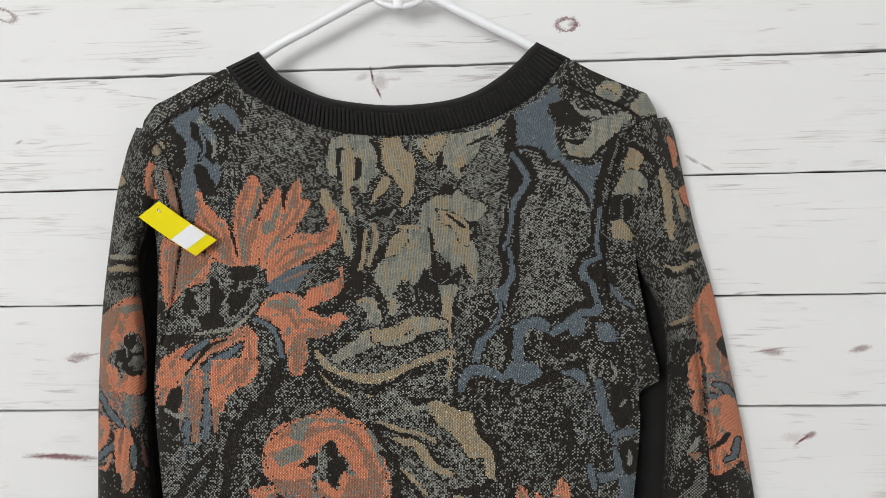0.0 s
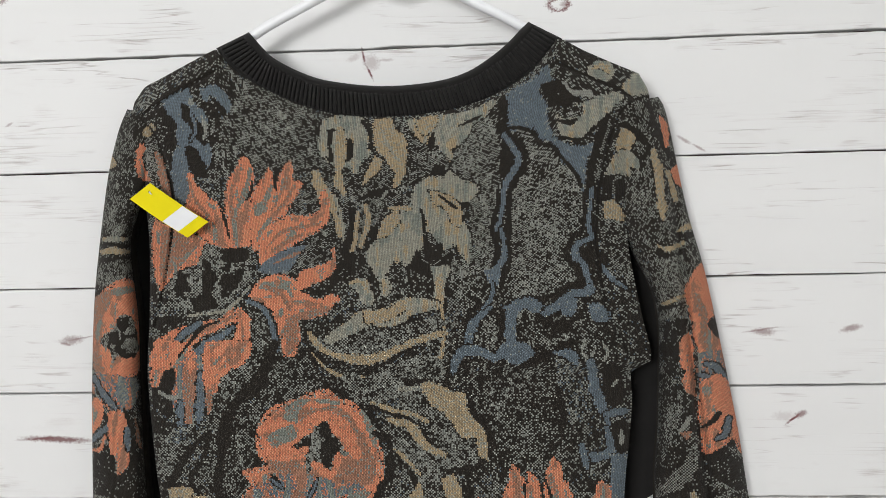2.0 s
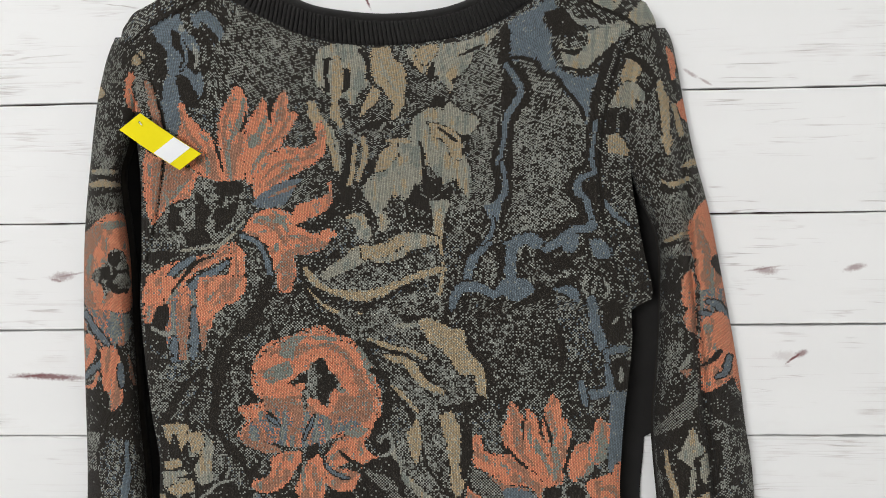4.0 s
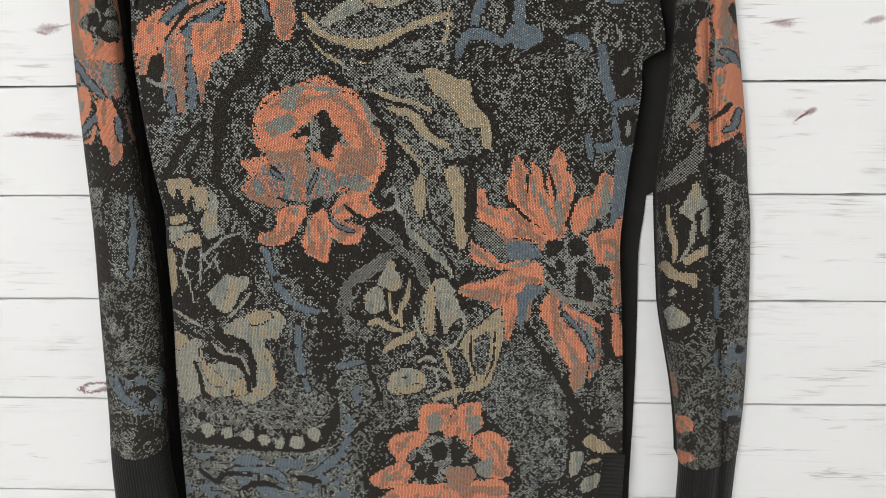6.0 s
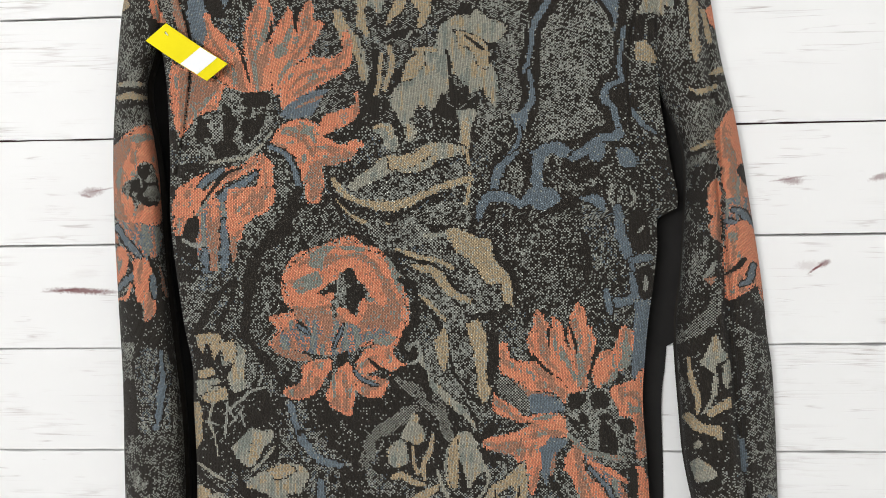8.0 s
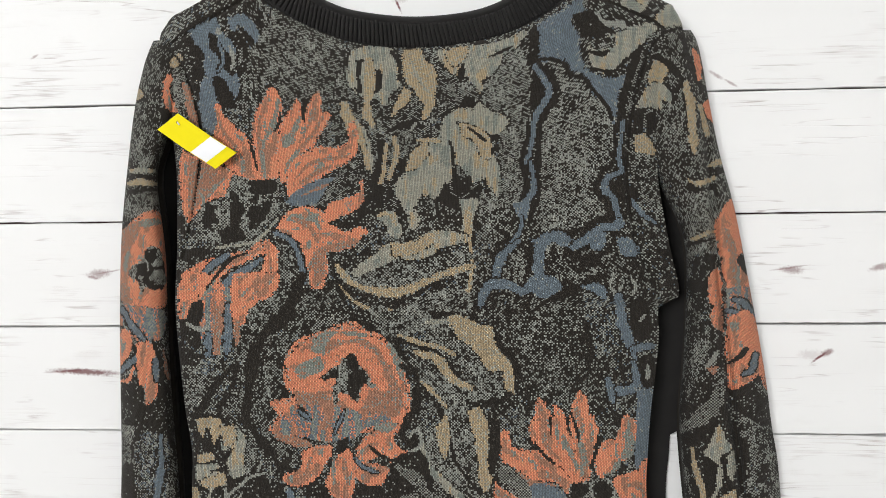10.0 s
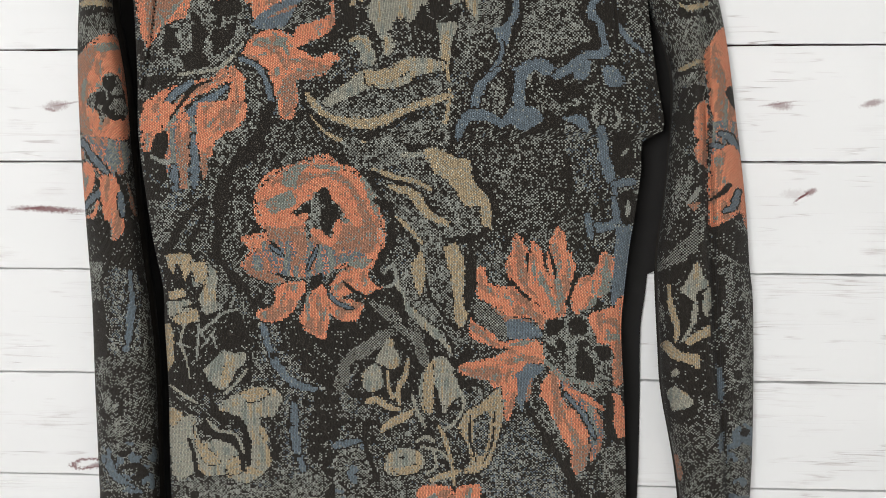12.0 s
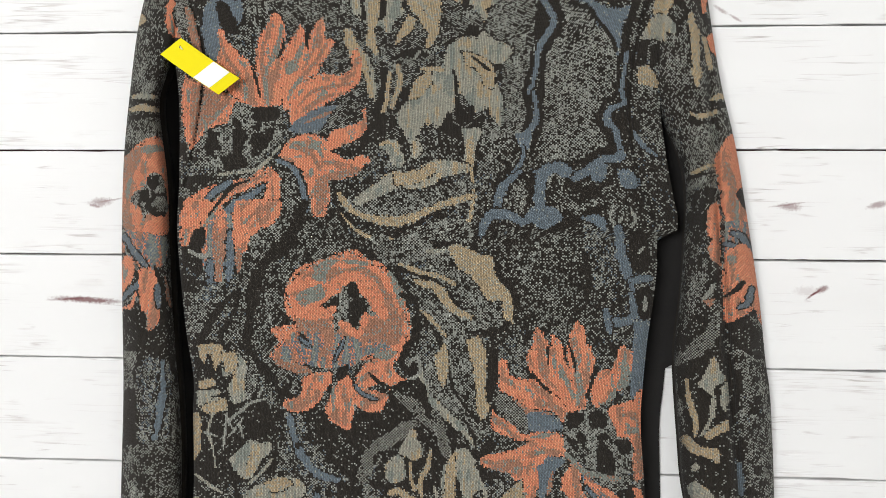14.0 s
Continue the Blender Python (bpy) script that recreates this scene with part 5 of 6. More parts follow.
# scroll left of the low flower
patch("plain", (-.056, -.109), (-.035, -.109), (-.037, -.163), (-.058, -.197), (-.068, -.163))
patch("bluemix", (-.044, -.163), (-.014, -.162), (-.004, -.202), (-.030, -.243), (-.044, -.314), (-.042, -.216))
vine(.0082, "blue", (-.041, -.169), (-.014, -.162))
vine(.0057, "dark", (-.039, -.176), (-.053, -.196), (-.038, -.197))
vine(.0057, "speck", (-.050, -.167), (-.059, -.196), (-.046, -.204))
vine(.0057, "dark", (-.000, -.130), (-.009, -.162), (.002, -.202))
vine(.0057, "speck", (.008, -.162), (-.002, -.137))
patch("speck", (-.017, -.202), (.031, -.205), (.042, -.222), (.011, -.249), (-.014, -.257), (-.033, -.271))
vine(.0050, "dark", (-.032, -.250), (-.006, -.229))
# low flower
patch("plain", (-.007, -.250), (.042, -.228), (.096, -.211), (.139, -.255), (.146, -.318), (.052, -.334), (-.017, -.328))
patch("flame", (.007, -.263), (.017, -.249), (.039, -.244), (.052, -.249), (.045, -.263), (.033, -.270), (.029, -.281), (.035, -.291), (.028, -.314), (.015, -.316), (-.004, -.316), (-.014, -.306), (-.003, -.295), (.016, -.284), (.013, -.274))
patch("flame", (.041, -.233), (.045, -.215), (.063, -.210), (.080, -.214), (.076, -.231), (.079, -.239), (.072, -.254), (.066, -.243), (.051, -.247), (.044, -.243))
patch("flame", (.075, -.228), (.087, -.212), (.109, -.209), (.109, -.224), (.113, -.234), (.100, -.250), (.097, -.264), (.084, -.250), (.074, -.250))
patch("flame", (.101, -.250), (.117, -.243), (.134, -.251), (.140, -.262), (.137, -.283), (.143, -.290), (.134, -.302), (.115, -.299), (.108, -.277), (.099, -.269))
patch("flame", (-.008, -.335), (.015, -.316), (.053, -.305), (.078, -.310), (.108, -.304), (.131, -.304), (.141, -.320), (.115, -.341), (.040, -.346))
patch("teal", (.051, -.226), (.064, -.221), (.067, -.239), (.054, -.246))
patch("teal", (.093, -.232), (.106, -.224), (.109, -.239), (.099, -.246))
patch("teal", (.101, -.285), (.122, -.276), (.119, -.299), (.108, -.299))
patch("rust", (.070, -.291), (.090, -.283), (.104, -.297), (.091, -.317), (.074, -.314))
vine(.0050, "rust", (.017, -.260), (.029, -.263))
vine(.0050, "rust", (.120, -.255), (.130, -.269))
vine(.0063, "rust", (.003, -.306), (.022, -.302))
patch("seed", (.031, -.270), (.044, -.263), (.054, -.249), (.072, -.253), (.084, -.252), (.097, -.262), (.100, -.276), (.090, -.288), (.072, -.291), (.069, -.306), (.053, -.311), (.037, -.307), (.034, -.291))
patch("dark", (.054, -.263), (.069, -.257), (.072, -.277), (.058, -.280))
patch("dark", (.077, -.255), (.093, -.266), (.087, -.280), (.077, -.275))
patch("dark", (.038, -.288), (.051, -.284), (.047, -.304), (.038, -.303))
# left sleeve
patch("darkdots", (-.250, .395), (-.193, .399), (-.183, .349), (-.206, .338), (-.223, .344), (-.232, .233), (-.264, .234), (-.256, .312))
patch("darkspeck", (-.248, .367), (-.225, .388), (-.224, .339), (-.233, .311), (-.253, .312))
patch("flame", (-.215, .374), (-.208, .371), (-.212, .361), (-.209, .349), (-.206, .337), (-.216, .340), (-.220, .355))
patch("greyspeck", (-.208, .388), (-.198, .385), (-.193, .349), (-.203, .337), (-.209, .355))
patch("tan", (-.213, .385), (-.202, .393), (-.198, .387), (-.208, .379))
patch("rust", (-.200, .366), (-.191, .360), (-.185, .332), (-.184, .310), (-.195, .327))
patch("tan", (-.251, .359), (-.243, .361), (-.239, .353), (-.249, .349))
vine(.0139, "greyspeck", (-.250, .314), (-.248, .295), (-.237, .289))
vine(.0050, "lily", (-.255, .281), (-.231, .281))
vine(.0050, "dark", (-.258, .275), (-.232, .273))
vine(.0069, "tan", (-.257, .268), (-.247, .270), (-.231, .268))
vine(.0044, "dark", (-.258, .260), (-.231, .262))
patch("speck", (-.260, .256), (-.229, .261), (-.227, .242), (-.244, .239), (-.264, .234))
patch("flame", (-.264, .225), (-.246, .239), (-.232, .242), (-.225, .233), (-.222, .222), (-.221, .200), (-.222, .172), (-.226, .149), (-.235, .144), (-.255, .144), (-.267, .150), (-.273, .172), (-.271, .200))
patch("teal", (-.252, .231), (-.235, .234), (-.227, .229), (-.247, .225))
patch("rust", (-.267, .223), (-.250, .231), (-.253, .211), (-.268, .200))
patch("rust", (-.271, .172), (-.262, .166), (-.260, .150), (-.271, .150))
patch("seed", (-.263, .178), (-.257, .188), (-.248, .192), (-.244, .203), (-.238, .207), (-.230, .204), (-.227, .197), (-.224, .183), (-.226, .166), (-.235, .162), (-.247, .165), (-.251, .158), (-.254, .172))
patch("dark", (-.254, .188), (-.244, .190), (-.245, .178), (-.252, .178))
patch("dark", (-.245, .203), (-.233, .204), (-.236, .191), (-.244, .193))
vine(.0063, "coral", (-.260, .172), (-.258, .158), (-.251, .150), (-.240, .158), (-.232, .162))
patch("bluerust", (-.274, .150), (-.258, .147), (-.235, .144), (-.227, .138), (-.230, .116), (-.251, .110), (-.265, .119), (-.275, .133))
vine(.0063, "blue", (-.271, .144), (-.261, .127), (-.250, .113))
patch("plain", (-.284, .059), (-.260, .076), (-.225, .065), (-.226, .034), (-.285, .034))
patch("flame", (-.278, .110), (-.271, .124), (-.262, .116), (-.265, .099), (-.274, .082), (-.280, .079))
patch("flame", (-.281, .071), (-.269, .074), (-.260, .088), (-.262, .079), (-.272, .062), (-.281, .061))
vine(.0057, "blue", (-.277, .079), (-.263, .091), (-.256, .096))
patch("flame", (-.259, .110), (-.242, .110), (-.237, .093), (-.237, .071), (-.241, .053), (-.256, .043), (-.261, .050), (-.258, .065))
vine(.0057, "blue", (-.239, .093), (-.239, .071))
vine(.0050, "dark", (-.241, .113), (-.238, .102))
patch("rust", (-.231, .104), (-.226, .088), (-.225, .071), (-.230, .082))
# right sleeve
patch("darkspeck", (.248, .399), (.285, .401), (.295, .374), (.302, .332), (.314, .284), (.322, .236), (.282, .215), (.277, .247), (.257, .279), (.247, .338))
patch("tan", (.245, .365), (.252, .374), (.263, .369), (.258, .354), (.247, .346))
patch("lily", (.234, .331), (.242, .349), (.255, .354), (.266, .343), (.263, .330), (.250, .330))
vine(.0063, "dark", (.248, .378), (.263, .371), (.274, .359), (.281, .343))
vine(.0057, "dark", (.275, .398), (.280, .380), (.289, .358), (.297, .342))
patch("coral", (.285, .386), (.290, .379), (.294, .357), (.289, .358))
patch("flame", (.294, .334), (.304, .337), (.308, .315), (.300, .320))
vine(.0088, "tan", (.279, .353), (.284, .332), (.286, .305), (.288, .289))
vine(.0063, "tan", (.292, .332), (.299, .305))
patch("dark", (.231, .328), (.242, .329), (.240, .309), (.234, .307))
patch("dark", (.244, .325), (.253, .325), (.251, .309), (.244, .306))
patch("tan", (.231, .306), (.242, .307), (.249, .298), (.252, .288), (.241, .288), (.233, .293))
patch("speck", (.231, .291), (.249, .285), (.256, .263), (.256, .231), (.241, .248), (.230, .259))
vine(.0057, "blue", (.230, .245), (.240, .232), (.253, .223))
patch("greyspeck", (.258, .338), (.273, .327), (.276, .306), (.260, .306))
vine(.0057, "tan", (.301, .276), (.314, .281))
vine(.0050, "dark", (.304, .271), (.318, .273))
vine(.0050, "tan", (.282, .263), (.293, .260), (.306, .265))
vine(.0050, "dark", (.280, .257), (.293, .252), (.306, .256))
patch("greyspeck", (.282, .250), (.306, .252), (.306, .220), (.282, .215))
patch("greyspeck", (.282, .210), (.300, .212), (.306, .199), (.290, .194), (.283, .172))
vine(.0044, "tan", (.285, .207), (.306, .215))
vine(.0038, "dark", (.282, .202), (.306, .208))
patch("plain", (.287, .188), (.304, .193), (.309, .172), (.300, .161), (.302, .140), (.286, .145))
patch("flame", (.306, .220), (.314, .236), (.323, .244), (.330, .225), (.336, .198), (.340, .172), (.346, .145), (.339, .144), (.324, .140), (.316, .172), (.311, .193))
vine(.0063, "rust", (.319, .214), (.324, .193), (.324, .172))
patch("dark", (.328, .188), (.335, .198), (.339, .174), (.331, .180))
patch("flame", (.302, .172), (.311, .180), (.314, .161), (.315, .118), (.310, .121), (.303, .135), (.307, .143), (.302, .151))
patch("bluerust", (.318, .161), (.342, .161), (.346, .134), (.320, .133))
vine(.0057, "blue", (.326, .150), (.336, .145), (.346, .129))
vine(.0057, "blue", (.318, .140), (.331, .137))
patch("darkdots", (.284, .140), (.315, .116), (.318, .086), (.312, .054), (.288, .043), (.280, .059))
patch("flame", (.319, .132), (.339, .140), (.350, .118), (.355, .091), (.357, .064), (.350, .077), (.340, .070), (.323, .064), (.320, .086), (.318, .102))
patch("teal", (.322, .129), (.331, .128), (.329, .121), (.322, .123))
vine(.0050, "dark", (.320, .089), (.330, .094), (.338, .103))
vine(.0057, "blue", (.335, .078), (.343, .083), (.346, .097))
patch("greyspeck", (.294, .118), (.302, .121), (.304, .113), (.299, .092), (.288, .070), (.286, .092))
vine(.0044, "ash", (.311, .100), (.306, .092), (.300, .085))
patch("rust", (.300, .084), (.312, .086), (.307, .078))
# lower left sleeve
patch("plain", (-.276, .070), (-.253, .064), (-.250, .046), (-.227, .052), (-.220, .064), (-.216, .043), (-.219, .018), (-.254, .015), (-.282, .021))
patch("greyspeck", (-.275, .026), (-.265, .023), (-.266, .009), (-.277, .000), (-.278, .015))
patch("bluespeck", (-.257, .018), (-.240, .018), (-.228, .003), (-.233, -.056), (-.240, -.093), (-.264, -.093), (-.265, -.056), (-.267, -.014), (-.265, .003))
vine(.0076, "blue", (-.237, .015), (-.239, -.020), (-.246, -.056), (-.253, -.087))
vine(.0050, "greyspeck", (-.227, -.014), (-.227, -.044), (-.229, -.074))
patch("dark", (-.279, -.014), (-.268, -.020), (-.267, -.050), (-.270, -.074), (-.282, -.074), (-.279, -.038))
patch("darkspeck", (-.279, -.074), (-.223, -.074), (-.230, -.163), (-.238, -.170), (-.284, -.167), (-.284, -.125))
blob(-.264, -.112, .0052, .0060, 0, "dark")
vine(.0057, "dark", (-.259, -.121), (-.264, -.145))
blob(-.279, -.137, .0047, .0054, 0, "dark")
patch("greyspeck", (-.280, -.112), (-.265, -.125), (-.273, -.137), (-.281, -.131))
patch("greyspeck", (-.271, -.144), (-.252, -.137), (-.253, -.163), (-.271, -.167))
patch("bluemix", (-.284, -.170), (-.232, -.170), (-.231, -.197), (-.240, -.231), (-.271, -.228), (-.286, -.204))
vine(.0088, "blue", (-.279, -.177), (-.277, -.204), (-.257, -.219))
vine(.0057, "dark", (-.268, -.183), (-.256, -.178))
vine(.0069, "dark", (-.263, -.197), (-.248, -.195), (-.241, -.203), (-.256, -.210))
patch("darkdots", (-.287, -.231), (-.234, -.231), (-.235, -.294), (-.268, -.301), (-.284, -.282), (-.290, -.252))
patch("greyspeck", (-.285, -.252), (-.267, -.245), (-.276, -.288), (-.271, -.301), (-.285, -.284))
patch("greyspeck", (-.248, -.273), (-.231, -.269), (-.233, -.283), (-.251, -.291))
vine(.0050, "greyspeck", (-.260, -.266), (-.248, -.255))
patch("dark", (-.263, -.241), (-.239, -.250), (-.250, -.259), (-.269, -.263))
# lower right sleeve
patch("plain", (.275, .058), (.293, .060), (.318, .074), (.325, .025), (.312, .025), (.294, -.014), (.277, .025))
patch("plain", (.324, .062), (.351, .064), (.361, .041), (.360, .025), (.349, .025), (.328, .041))
vine(.0139, "check", (.314, .071), (.310, .052), (.295, .036), (.277, .025))
patch("plain", (.278, .020), (.326, .019), (.334, -.073), (.331, -.134), (.297, -.134), (.284, -.073))
patch("speck", (.328, .039), (.343, .036), (.357, .025), (.356, .011), (.345, .014), (.330, .017))
vine(.0095, "greyspeck", (.345, .017), (.348, -.014), (.341, -.031))
vine(.0082, "greyspeck", (.360, .014), (.365, -.014), (.372, -.061))
patch("dark", (.330, .017), (.340, .014), (.340, -.014), (.334, -.026))
patch("lily", (.298, .003), (.305, .014), (.309, .025), (.315, .027), (.321, .014), (.326, .006), (.317, -.000), (.312, -.009), (.304, -.003))
vine(.0050, "grey", (.314, -.006), (.314, -.026), (.310, -.040), (.305, -.049))
vine(.0063, "tan", (.288, .006), (.291, -.014), (.298, -.037), (.298, -.050))
patch("grey", (.320, -.000), (.327, .003), (.328, -.026), (.322, -.020))
patch("tan", (.306, -.047), (.318, -.040), (.328, -.034), (.331, -.043), (.321, -.049), (.311, -.055))
patch("tan", (.282, -.052), (.291, -.049), (.303, -.061), (.320, -.064), (.323, -.079), (.312, -.073), (.295, -.067))
vine(.0050, "greyspeck", (.282, -.014), (.286, -.037))
blob(.300, -.082, .0047, .0054, 0, "grey")
patch("lily", (.292, -.103), (.300, -.097), (.316, -.109), (.317, -.119), (.299, -.121))
vine(.0057, "speck", (.330, -.091), (.326, -.109), (.330, -.127), (.333, -.146))
blob(.341, -.124, .0058, .0066, 0, "speck")
vine(.0076, "blue", (.342, -.078), (.345, -.109))
patch("darkspeck", (.298, -.137), (.346, -.137), (.365, -.308), (.323, -.309), (.308, -.198))
vine(.0063, "blue", (.350, -.146), (.349, -.166))
patch("greyspeck", (.322, -.153), (.330, -.149), (.334, -.162), (.326, -.165))
patch("rust", (.302, -.169), (.309, -.172), (.313, -.196), (.308, -.193))
patch("flame", (.309, -.217), (.322, -.221), (.331, -.228), (.332, -.238), (.320, -.241), (.314, -.231))
patch("flame", (.314, -.254), (.322, -.262), (.335, -.268), (.336, -.276), (.318, -.277))
patch("plain", (.322, -.245), (.332, -.245), (.337, -.262), (.328, -.262))
patch("speck", (.345, -.037), (.369, -.037), (.379, -.133), (.353, -.127))
blob(.360, -.084, .0047, .0054, 0, "dark")
blob(.354, -.109, .0042, .0048, 0, "dark")
patch("bluemix", (.353, -.134), (.379, -.133), (.386, -.224), (.363, -.224))
blob(.372, -.146, .0042, .0048, 0, "dark")
blob(.375, -.227, .0068, .0078, 0, "dark")
patch("darkdots", (.361, -.232), (.383, -.239), (.382, -.273), (.365, -.273))
# seams: dark stitches for the thread, with the crease's shadow painted in
vine(.003, "dark", (-.218, .403), (-.199, .382), (-.188, .348), (-.183, .315), (-.188, .271), (-.200, .215))
vine(.003, "dark", (.250, .390), (.234, .343), (.227, .301), (.226, .258), (.234, .204), (.252, .161))
vine(.003, "dark", (-.208, .403), (-.190, .418), (-.164, .430), (-.130, .445))
vine(.003, "dark", (.260, .403), (.243, .413), (.217, .425), (.183, .441))
vine(.003, "dark", (.274, .403), (.261, .400), (.249, .390))

# ---- the sweater ----
sweater = tagged(new("sweater"), "dark floral jacquard sweater in coral and grey on a white hanger", "sweater")


def finish_cloth(name, key, start, label):
    verts, faces, nu, nv = CLOTHS[key]
    count = len(faces)
    front = len(verts)
    # the far layer of the cloth: the outline laid close to the wall
    back = verts.copy()
    back[:, 1] = np.minimum(-0.0035 + 0 * back[:, 1], -0.0035)
    coarse = []
    su, sv = max(1, nu // 24), max(1, nv // 50)
    us, vs = list(range(0, nu, su)) + [nu], list(range(0, nv, sv)) + [nv]
    keep = [i * (nv + 1) + j for i in us for j in vs]
    verts_all = np.vstack((verts, back[keep]))
    for a in range(len(us) - 1):
        for b in range(len(vs) - 1):
            p = front + a * len(vs) + b
            coarse.append((p, p + 1, p + 1 + len(vs), p + len(vs)))
    # side walls close the front to the far layer
    for i, col in ((0, 0), (nu, len(us) - 1)):
        for b in range(len(vs) - 1):
            ring = [i * (nv + 1) + j for j in range(vs[b], vs[b + 1] + 1)]
            coarse.append(tuple([front + col * len(vs) + b] + ring + [front + col * len(vs) + b + 1]))
    me = bpy.data.meshes.new(name)
    me.from_pydata(verts_all.tolist(), [], faces.tolist() + coarse)
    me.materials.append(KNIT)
    me.shade_smooth()
    rgb = np.array([YARN[n] for n in NAMES])[ink[start:start + count]]
    shade = 0.82 + 0.36 * R2[start:start + count]
    warm = 1 + 0.05 * (R1[start:start + count, None] - 0.5) * np.array([1.0, 0.0, -1.0])
    rgb = np.minimum(rgb * 1.06 * shade[:, None] * warm, 0.9)
    loops = np.zeros((len(me.loops), 4), np.float32)
    loops[:, 3] = 1
    loops[:4 * count, :3] = np.repeat(rgb, 4, axis=0)
    loops[4 * count:, :3] = np.array(YARN["dark"])
    layer = me.color_attributes.new("yarn", "FLOAT_COLOR", "CORNER")
    layer.data.foreach_set("color", loops.ravel())
    uv = np.zeros((len(me.loops), 2), np.float32)
    i, j = np.meshgrid(np.arange(nu), np.arange(nv), indexing="ij")
    i, j = i.ravel(), j.ravel()
    uv[:4 * count] = np.stack((np.stack((i, j), 1), np.stack((i + 1, j), 1), np.stack((i + 1, j + 1), 1), np.stack((i, j + 1), 1)), 1).reshape(-1, 2)
    me.uv_layers.new(name="stitches").data.foreach_set("uv", uv.ravel())
    ob = new(name, me)
    ob.parent = sweater
    tagged(ob, label)
    return start + count


at = finish_cloth("body", "body", 0, "floral jacquard body in coral, grey and slate blue on near-black")
at = finish_cloth("sleeve", "sleeve_left", at, "long floral sleeve hanging straight down")
at = finish_cloth("sleeve", "sleeve_right", at, "long floral sleeve with a lengthwise crease")


def ribbed(name, n_ribs, across, place, label, deep=0.0022, per=8):
    """A ribbed knit band: rounded ribs and narrow furrows."""
    nu = n_ribs * per
    u, w = np.meshgrid(np.linspace(0, 1, nu + 1), np.linspace(0, 1, across + 1), indexing="ij")
    u, w = u.ravel(), w.ravel()
    ph = (u * n_ribs) % 1.0
    rib = np.abs(np.sin(math.pi * ph)) ** 0.33
    x, y, z = place(u, w, rib * deep)
    return mesh_object(name, np.stack((x, y, z), 1).tolist(), grid_faces(nu, across).tolist(), RIB, sweater, label)


NECK_IN = ((-0.1028, 0.4766), (-0.0958, 0.4685), (-0.0877, 0.4592), (-0.0769, 0.4496), (-0.0523, 0.4364), (-0.025, 0.4274), (0.0241, 0.4210), (0.0729, 0.4232), (0.1054, 0.4313), (0.1298, 0.4454), (0.1461, 0.4582), (0.1569, 0.4690), (0.165, 0.4761))
NECK_OUT = ((-0.1353, 0.4625), (-0.1285, 0.4520), (-0.1133, 0.4372), (-0.086, 0.4173), (-0.0587, 0.4045), (-0.0258, 0.3949), (0.0288, 0.3885), (0.0831, 0.3928), (0.1156, 0.4005), (0.148, 0.4155), (0.1695, 0.4308), (0.1857, 0.4462), (0.1964, 0.4591))


def place_collar(u, w, rib):
    n = 600
    a, b = smooth_line(NECK_IN, n), smooth_line(NECK_OUT, n)
    # evenly spaced along the band
    run = np.concatenate(((0.0,), np.cumsum(np.linalg.norm(np.diff((a + b) / 2, axis=0), axis=1))))
    at_u = np.interp(u * run[-1], run, np.arange(n))
    p = np.stack([np.interp(at_u, np.arange(n), a[:, c]) for c in (0, 1)], 1)
    q = np.stack([np.interp(at_u, np.arange(n), b[:, c]) for c in (0, 1)], 1)
    x, z = p[:, 0] + (q[:, 0] - p[:, 0]) * w, p[:, 1] + (q[:, 1] - p[:, 1]) * w
    ribs = np.clip((w - 0.20) / 0.05, 0, 1) * np.clip((0.90 - w) / 0.04, 0, 1)
    roll = 0.0035 * np.sqrt(np.clip(1 - ((w - 0.10) / 0.11) ** 2, 0, 1))
    fell = 0.0012 * np.sqrt(np.clip(1 - ((w - 0.95) / 0.06) ** 2, 0, 1))
    ends = np.exp(-np.minimum(u, 1 - u) / 0.012)
    y = -0.050 - rib * ribs - roll - fell - 0.004 * np.sin(math.pi * w) + 0.006 * ends + 0.005 * np.exp(-w / 0.03)
    return flare(x, y, z)


ribbed("collar", 82, 40, place_collar, "near-black ribbed crew-neck collar band", 0.0042)


def place_collar_back(u, w, rib):
    x, y, z = place_collar(u, w * 0.5, rib)
    return x, -0.038 + 0.004 * w + 0 * y, z - 0.002 - 0.012 * w


ribbed("collar_lining", 64, 6, place_collar_back, "dark inner side of the collar", 0.001)


def place_cuff(side, ztop, zlow, dip):
    def place(u, w, rib):
        s = 2 * u - 1
        t = np.sin(s * math.pi / 2)
        zt = ztop + dip - dip * np.cos(1.3 * (s + 0.15)) ** 1.4
        z = zt + (zlow - zt) * w
        a, b = left_sleeve_edges(z) if side < 0 else right_sleeve_edges(z)
        x = (a + b) / 2 + t * (b - a) / 2 * 0.985
        y = sleeve_surface(t, x, z, side) + 0.0015 - rib * (1 - np.abs(t) ** 8)
        return flare(x, y, z)
    return place


ribbed("cuff", 30, 24, place_cuff(-1, -0.282, -0.41, 0.034), "near-black ribbed knit cuff", 0.0016, 6)
ribbed("cuff", 26, 24, place_cuff(1, -0.286, -0.41, 0.030), "near-black ribbed knit cuff", 0.0016, 6)


def place_vent(u, w, rib):
    z = -0.268 - 0.135 * u
    x0 = 0.241 - 0.012 * u
    x1 = 0.2635 - 0.009 * np.clip((u - 0.3) / 0.7, 0, 1) ** 2
    x = x0 + (x1 - x0) * w
    y = -0.0570 + 0.016 * w**3 - rib + 0.004 * np.exp(-u / 0.03)
    return flare(x, y, z)


ribbed("vent_trim", 26, 10, place_vent, "dark olive ribbed trim at the side hem", 0.0014, 6)


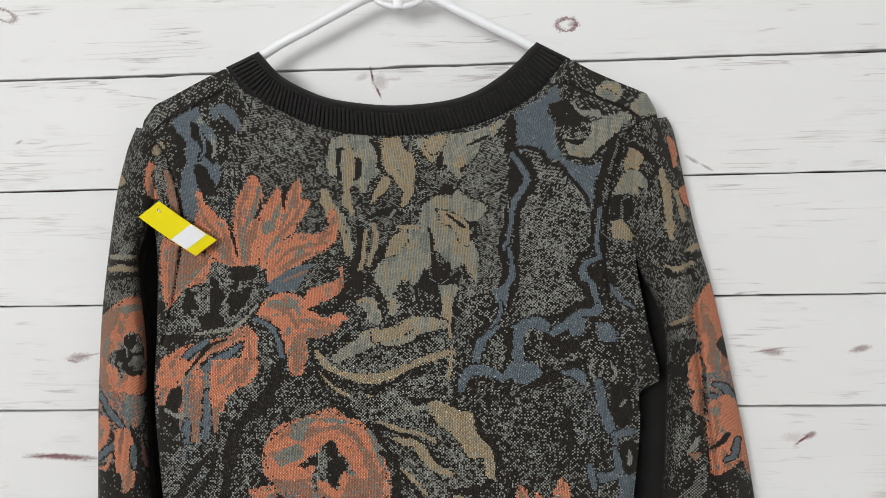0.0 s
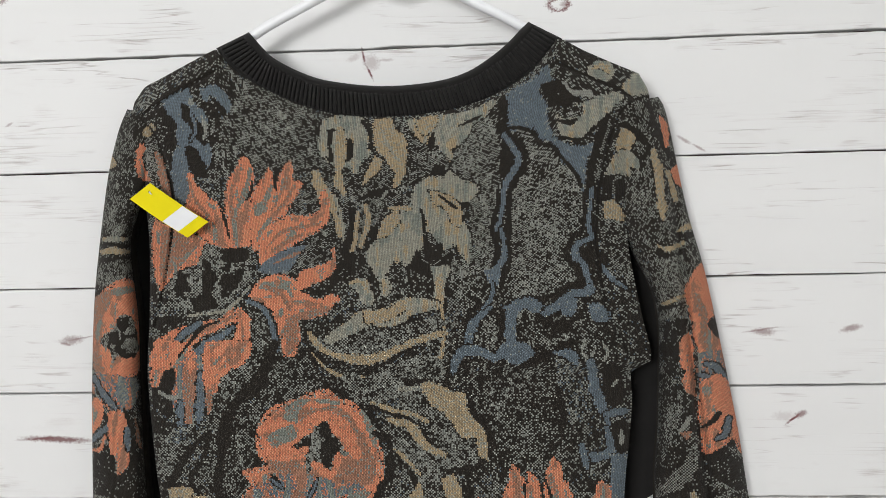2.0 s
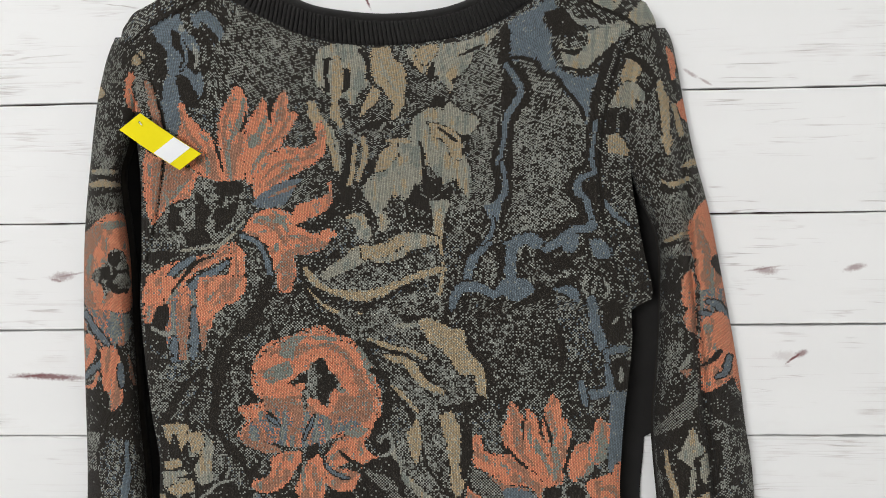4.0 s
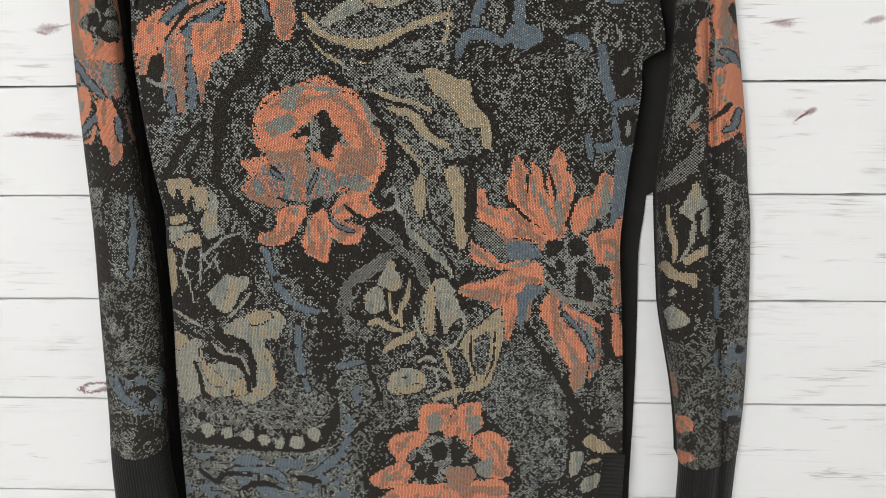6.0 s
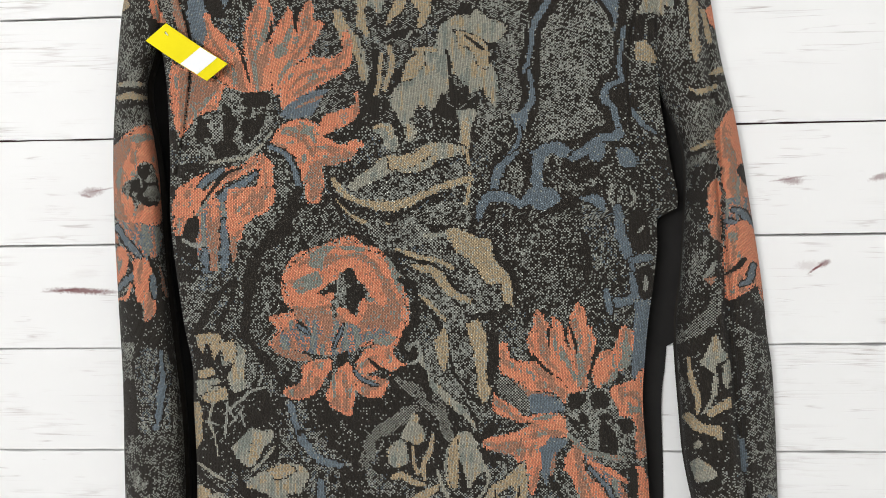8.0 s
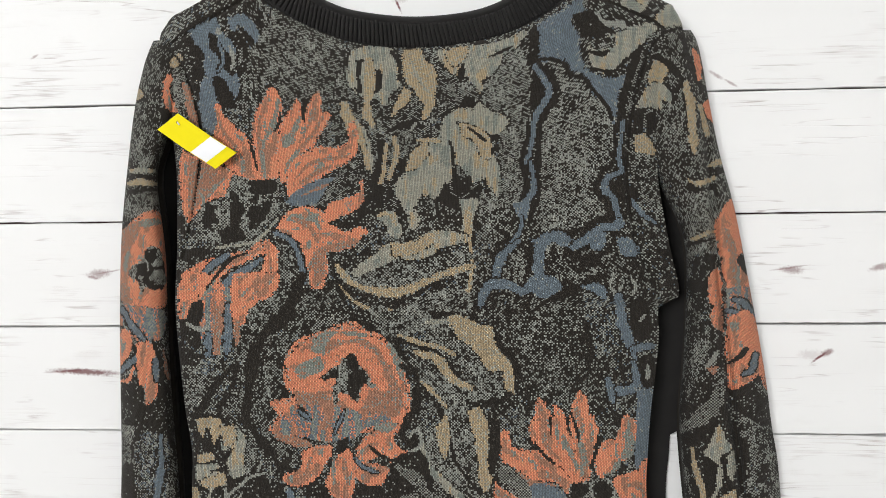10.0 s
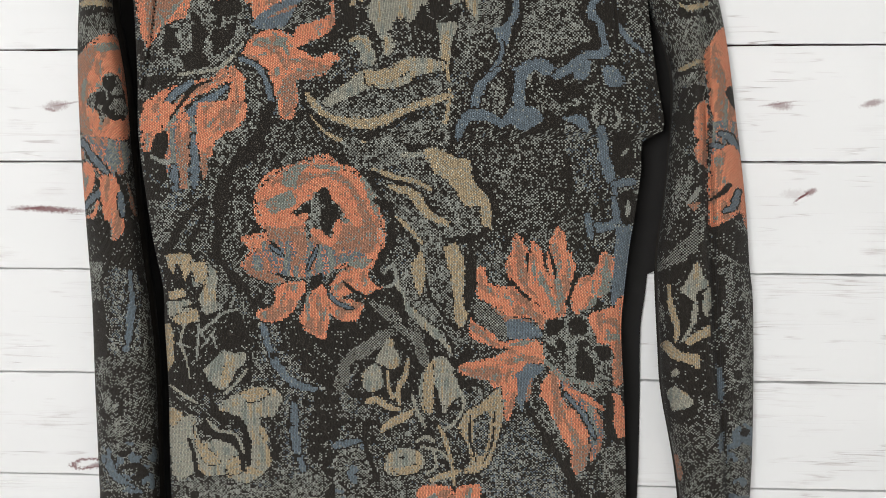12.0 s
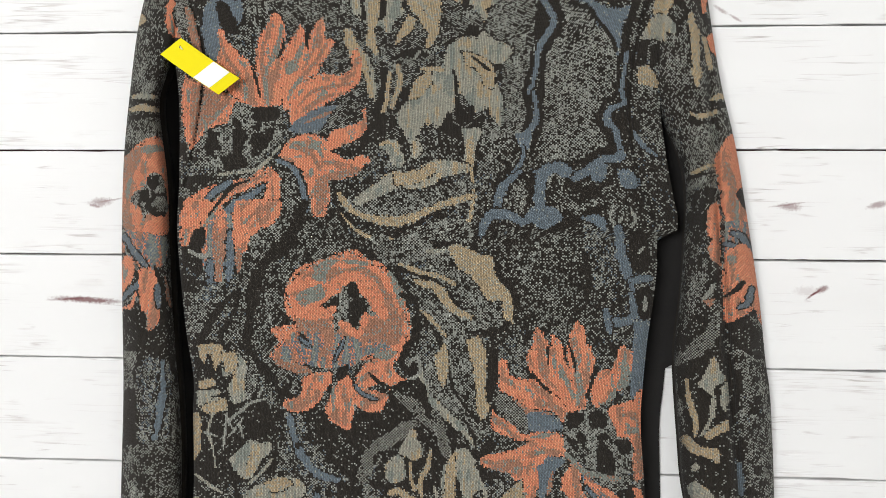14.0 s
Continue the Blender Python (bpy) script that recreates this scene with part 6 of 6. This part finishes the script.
# dark sheets deep between the body and the sleeves: cloth, and shadow as geometry
def cloth_and_shade_sheet(a, b, z0, z1, taper):
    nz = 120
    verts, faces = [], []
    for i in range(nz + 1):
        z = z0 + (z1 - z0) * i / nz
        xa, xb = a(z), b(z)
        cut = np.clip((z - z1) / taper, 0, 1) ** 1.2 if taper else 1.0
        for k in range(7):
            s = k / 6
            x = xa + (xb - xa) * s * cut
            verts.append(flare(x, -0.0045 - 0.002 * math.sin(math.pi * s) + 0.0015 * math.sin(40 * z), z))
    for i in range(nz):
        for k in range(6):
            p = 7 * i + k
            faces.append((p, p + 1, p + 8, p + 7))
    return mesh_object("cloth_and_shade_sheet", [tuple(float(c) for c in v) for v in verts], faces, RIB, sweater, "dark sheet for cloth and shadow under the arm")


cloth_and_shade_sheet(lambda z: left_sleeve_edges(z)[1] - 0.008, lambda z: body_left(z) + 0.008, 0.34, -0.40, 0.0)
# right gap: sleeve cloth together with the deep shadow around it
cloth_and_shade_sheet(lambda z: body_right(z) - 0.010, lambda z: right_sleeve_edges(z)[0] + 0.010, 0.34, 0.0, 0.03)
# no cloth here: a dark strip stands for the body's shadow on the wall
cloth_and_shade_sheet(lambda z: body_right(np.array(z)) - 0.010, lambda z: body_right(np.array(z)) + 0.020 - 0.012 * min(1.0, max(0.0, -z / 0.3)), 0.02, -0.40, 0.0)

# ---- the hanger ----
hanger = tagged(new("hanger"), "white plastic tubular clothes hanger holding the sweater", "clothes hanger")
HY, HZ = -0.036, 0.0025
arm = [(-0.196, HY, 0.405), (-0.150, HY, 0.432), (-0.096, HY, 0.4715), (-0.05, HY, 0.495), (-0.012, HY, 0.5135), (0.000, HY, 0.5190), (0.012, HY, 0.5222), (0.034, HY, 0.5228)]
part("shoulder_arm", tube(smooth_line([(x, y, z + HZ) for x, y, z in arm], 40), 0.0048, 14), PLASTIC, hanger, smooth=True)
arm = [(0.248, HY, 0.408), (0.205, HY, 0.433), (0.158, HY, 0.469), (0.115, HY, 0.4925), (0.080, HY, 0.5115), (0.069, HY, 0.5172), (0.058, HY, 0.5212), (0.034, HY, 0.5228)]
part("shoulder_arm", tube(smooth_line([(x, y, z + HZ) for x, y, z in arm], 40), 0.0048, 14), PLASTIC, hanger, smooth=True)
part("lower_bar", tube(smooth_line([(-0.196, HY, 0.405), (-0.17, HY + 0.004, 0.393), (0.03, HY + 0.006, 0.376), (0.22, HY + 0.004, 0.393), (0.248, HY, 0.408)], 40), 0.0040, 10), PLASTIC, hanger, smooth=True)
part("web", tube(smooth_line([(0.012, HY, 0.5200), (0.024, HY, 0.5150), (0.034, HY, 0.5130), (0.046, HY, 0.5150), (0.058, HY, 0.5195)], 24), 0.0026, 10), PLASTIC, hanger, smooth=True)
part("hook_socket", tube([(0.034, HY, 0.511), (0.034, HY, 0.513), (0.034, HY, 0.530), (0.034, HY, 0.534)], 0.0052, 14), PLASTIC, hanger, smooth=True)
hook = [(0.034, HY, 0.53)] + [(0.034 + 0.021 * math.sin(a) - 0.0, HY, 0.585 - 0.021 * math.cos(a)) for a in np.linspace(0.25, 4.4, 24)]
part("hook", tube(smooth_line(hook, 60), 0.0019, 10), METAL, hanger, "bright bent steel hook", smooth=True)
peg = tagged(new("wall_peg"), "small steel peg in the plank wall", "peg")
part("shank", tube([(0.034, 0.006, 0.603), (0.034, -0.034, 0.603)], 0.0022, 12), METAL, peg, smooth=True)
part("head", tube([(0.034, -0.034, 0.603), (0.034, -0.037, 0.603)], 0.0050, 12), METAL, peg, smooth=True)

# ---- the tag ----
tag = tagged(new("price_tag"), "yellow card price tag with white sticker pinned to the sweater", "price tag")
A, B, D = (Vector(flare(*p)) for p in ((-0.2265, -0.063, 0.3203), (-0.2055, -0.066, 0.3355), (-0.1700, -0.067, 0.2812)))
along, width = (D - A), (B - A)


def card(s0, s1, w0, w1, lift, thick, curl=0.0025, hole=False):
    """A slightly curled slip of card between shares s of its length and w of its width."""
    bm = bmesh.new()
    nrm = along.cross(width).normalized()
    if nrm.y > 0:
        nrm = -nrm
    n = 14
    rows = []
    for i in range(n + 1):
        s = s0 + (s1 - s0) * i / n
        bow = curl * math.sin(math.pi * s)
        ring = []
        for w, h in ((w0, lift), (w1, lift), (w1, lift - thick), (w0, lift - thick)):
            ring.append(bm.verts.new(A + along * s + width * w + nrm * (h + bow)))
        rows.append(ring)
    for a, b in zip(rows, rows[1:]):
        for k in range(4):
            bm.faces.new((a[k], a[(k + 1) % 4], b[(k + 1) % 4], b[k]))
    bm.faces.new(rows[0])
    bm.faces.new(rows[-1][::-1])
    bmesh.ops.recalc_face_normals(bm, faces=bm.faces[:])
    return bm


part("card", card(0, 1, 0, 1, 0.0, 0.0005), YELLOW, tag, "bright yellow card")
part("sticker", card(0.585, 0.845, 0.02, 0.985, 0.00025, 0.0002), WHITE, tag, "blank white sticker")
pin = A + along * 0.11 + width * 0.70
part("eyelet", tube([pin + Vector((0, 0.0006, 0)), pin + Vector((0, -0.0008, 0))], 0.0015, 12), GAP, tag, "dark punched hole")
part("fastener", tube(smooth_line([pin + Vector((-0.001, 0.012, 0.001)), pin + Vector((0, -0.001, 0.0003)), pin + Vector((0.0012, -0.0032, -0.001)), pin + Vector((0.0022, -0.0024, -0.0024))], 12), 0.0006, 8), WHITE, tag, "clear plastic fastener loop", smooth=True)
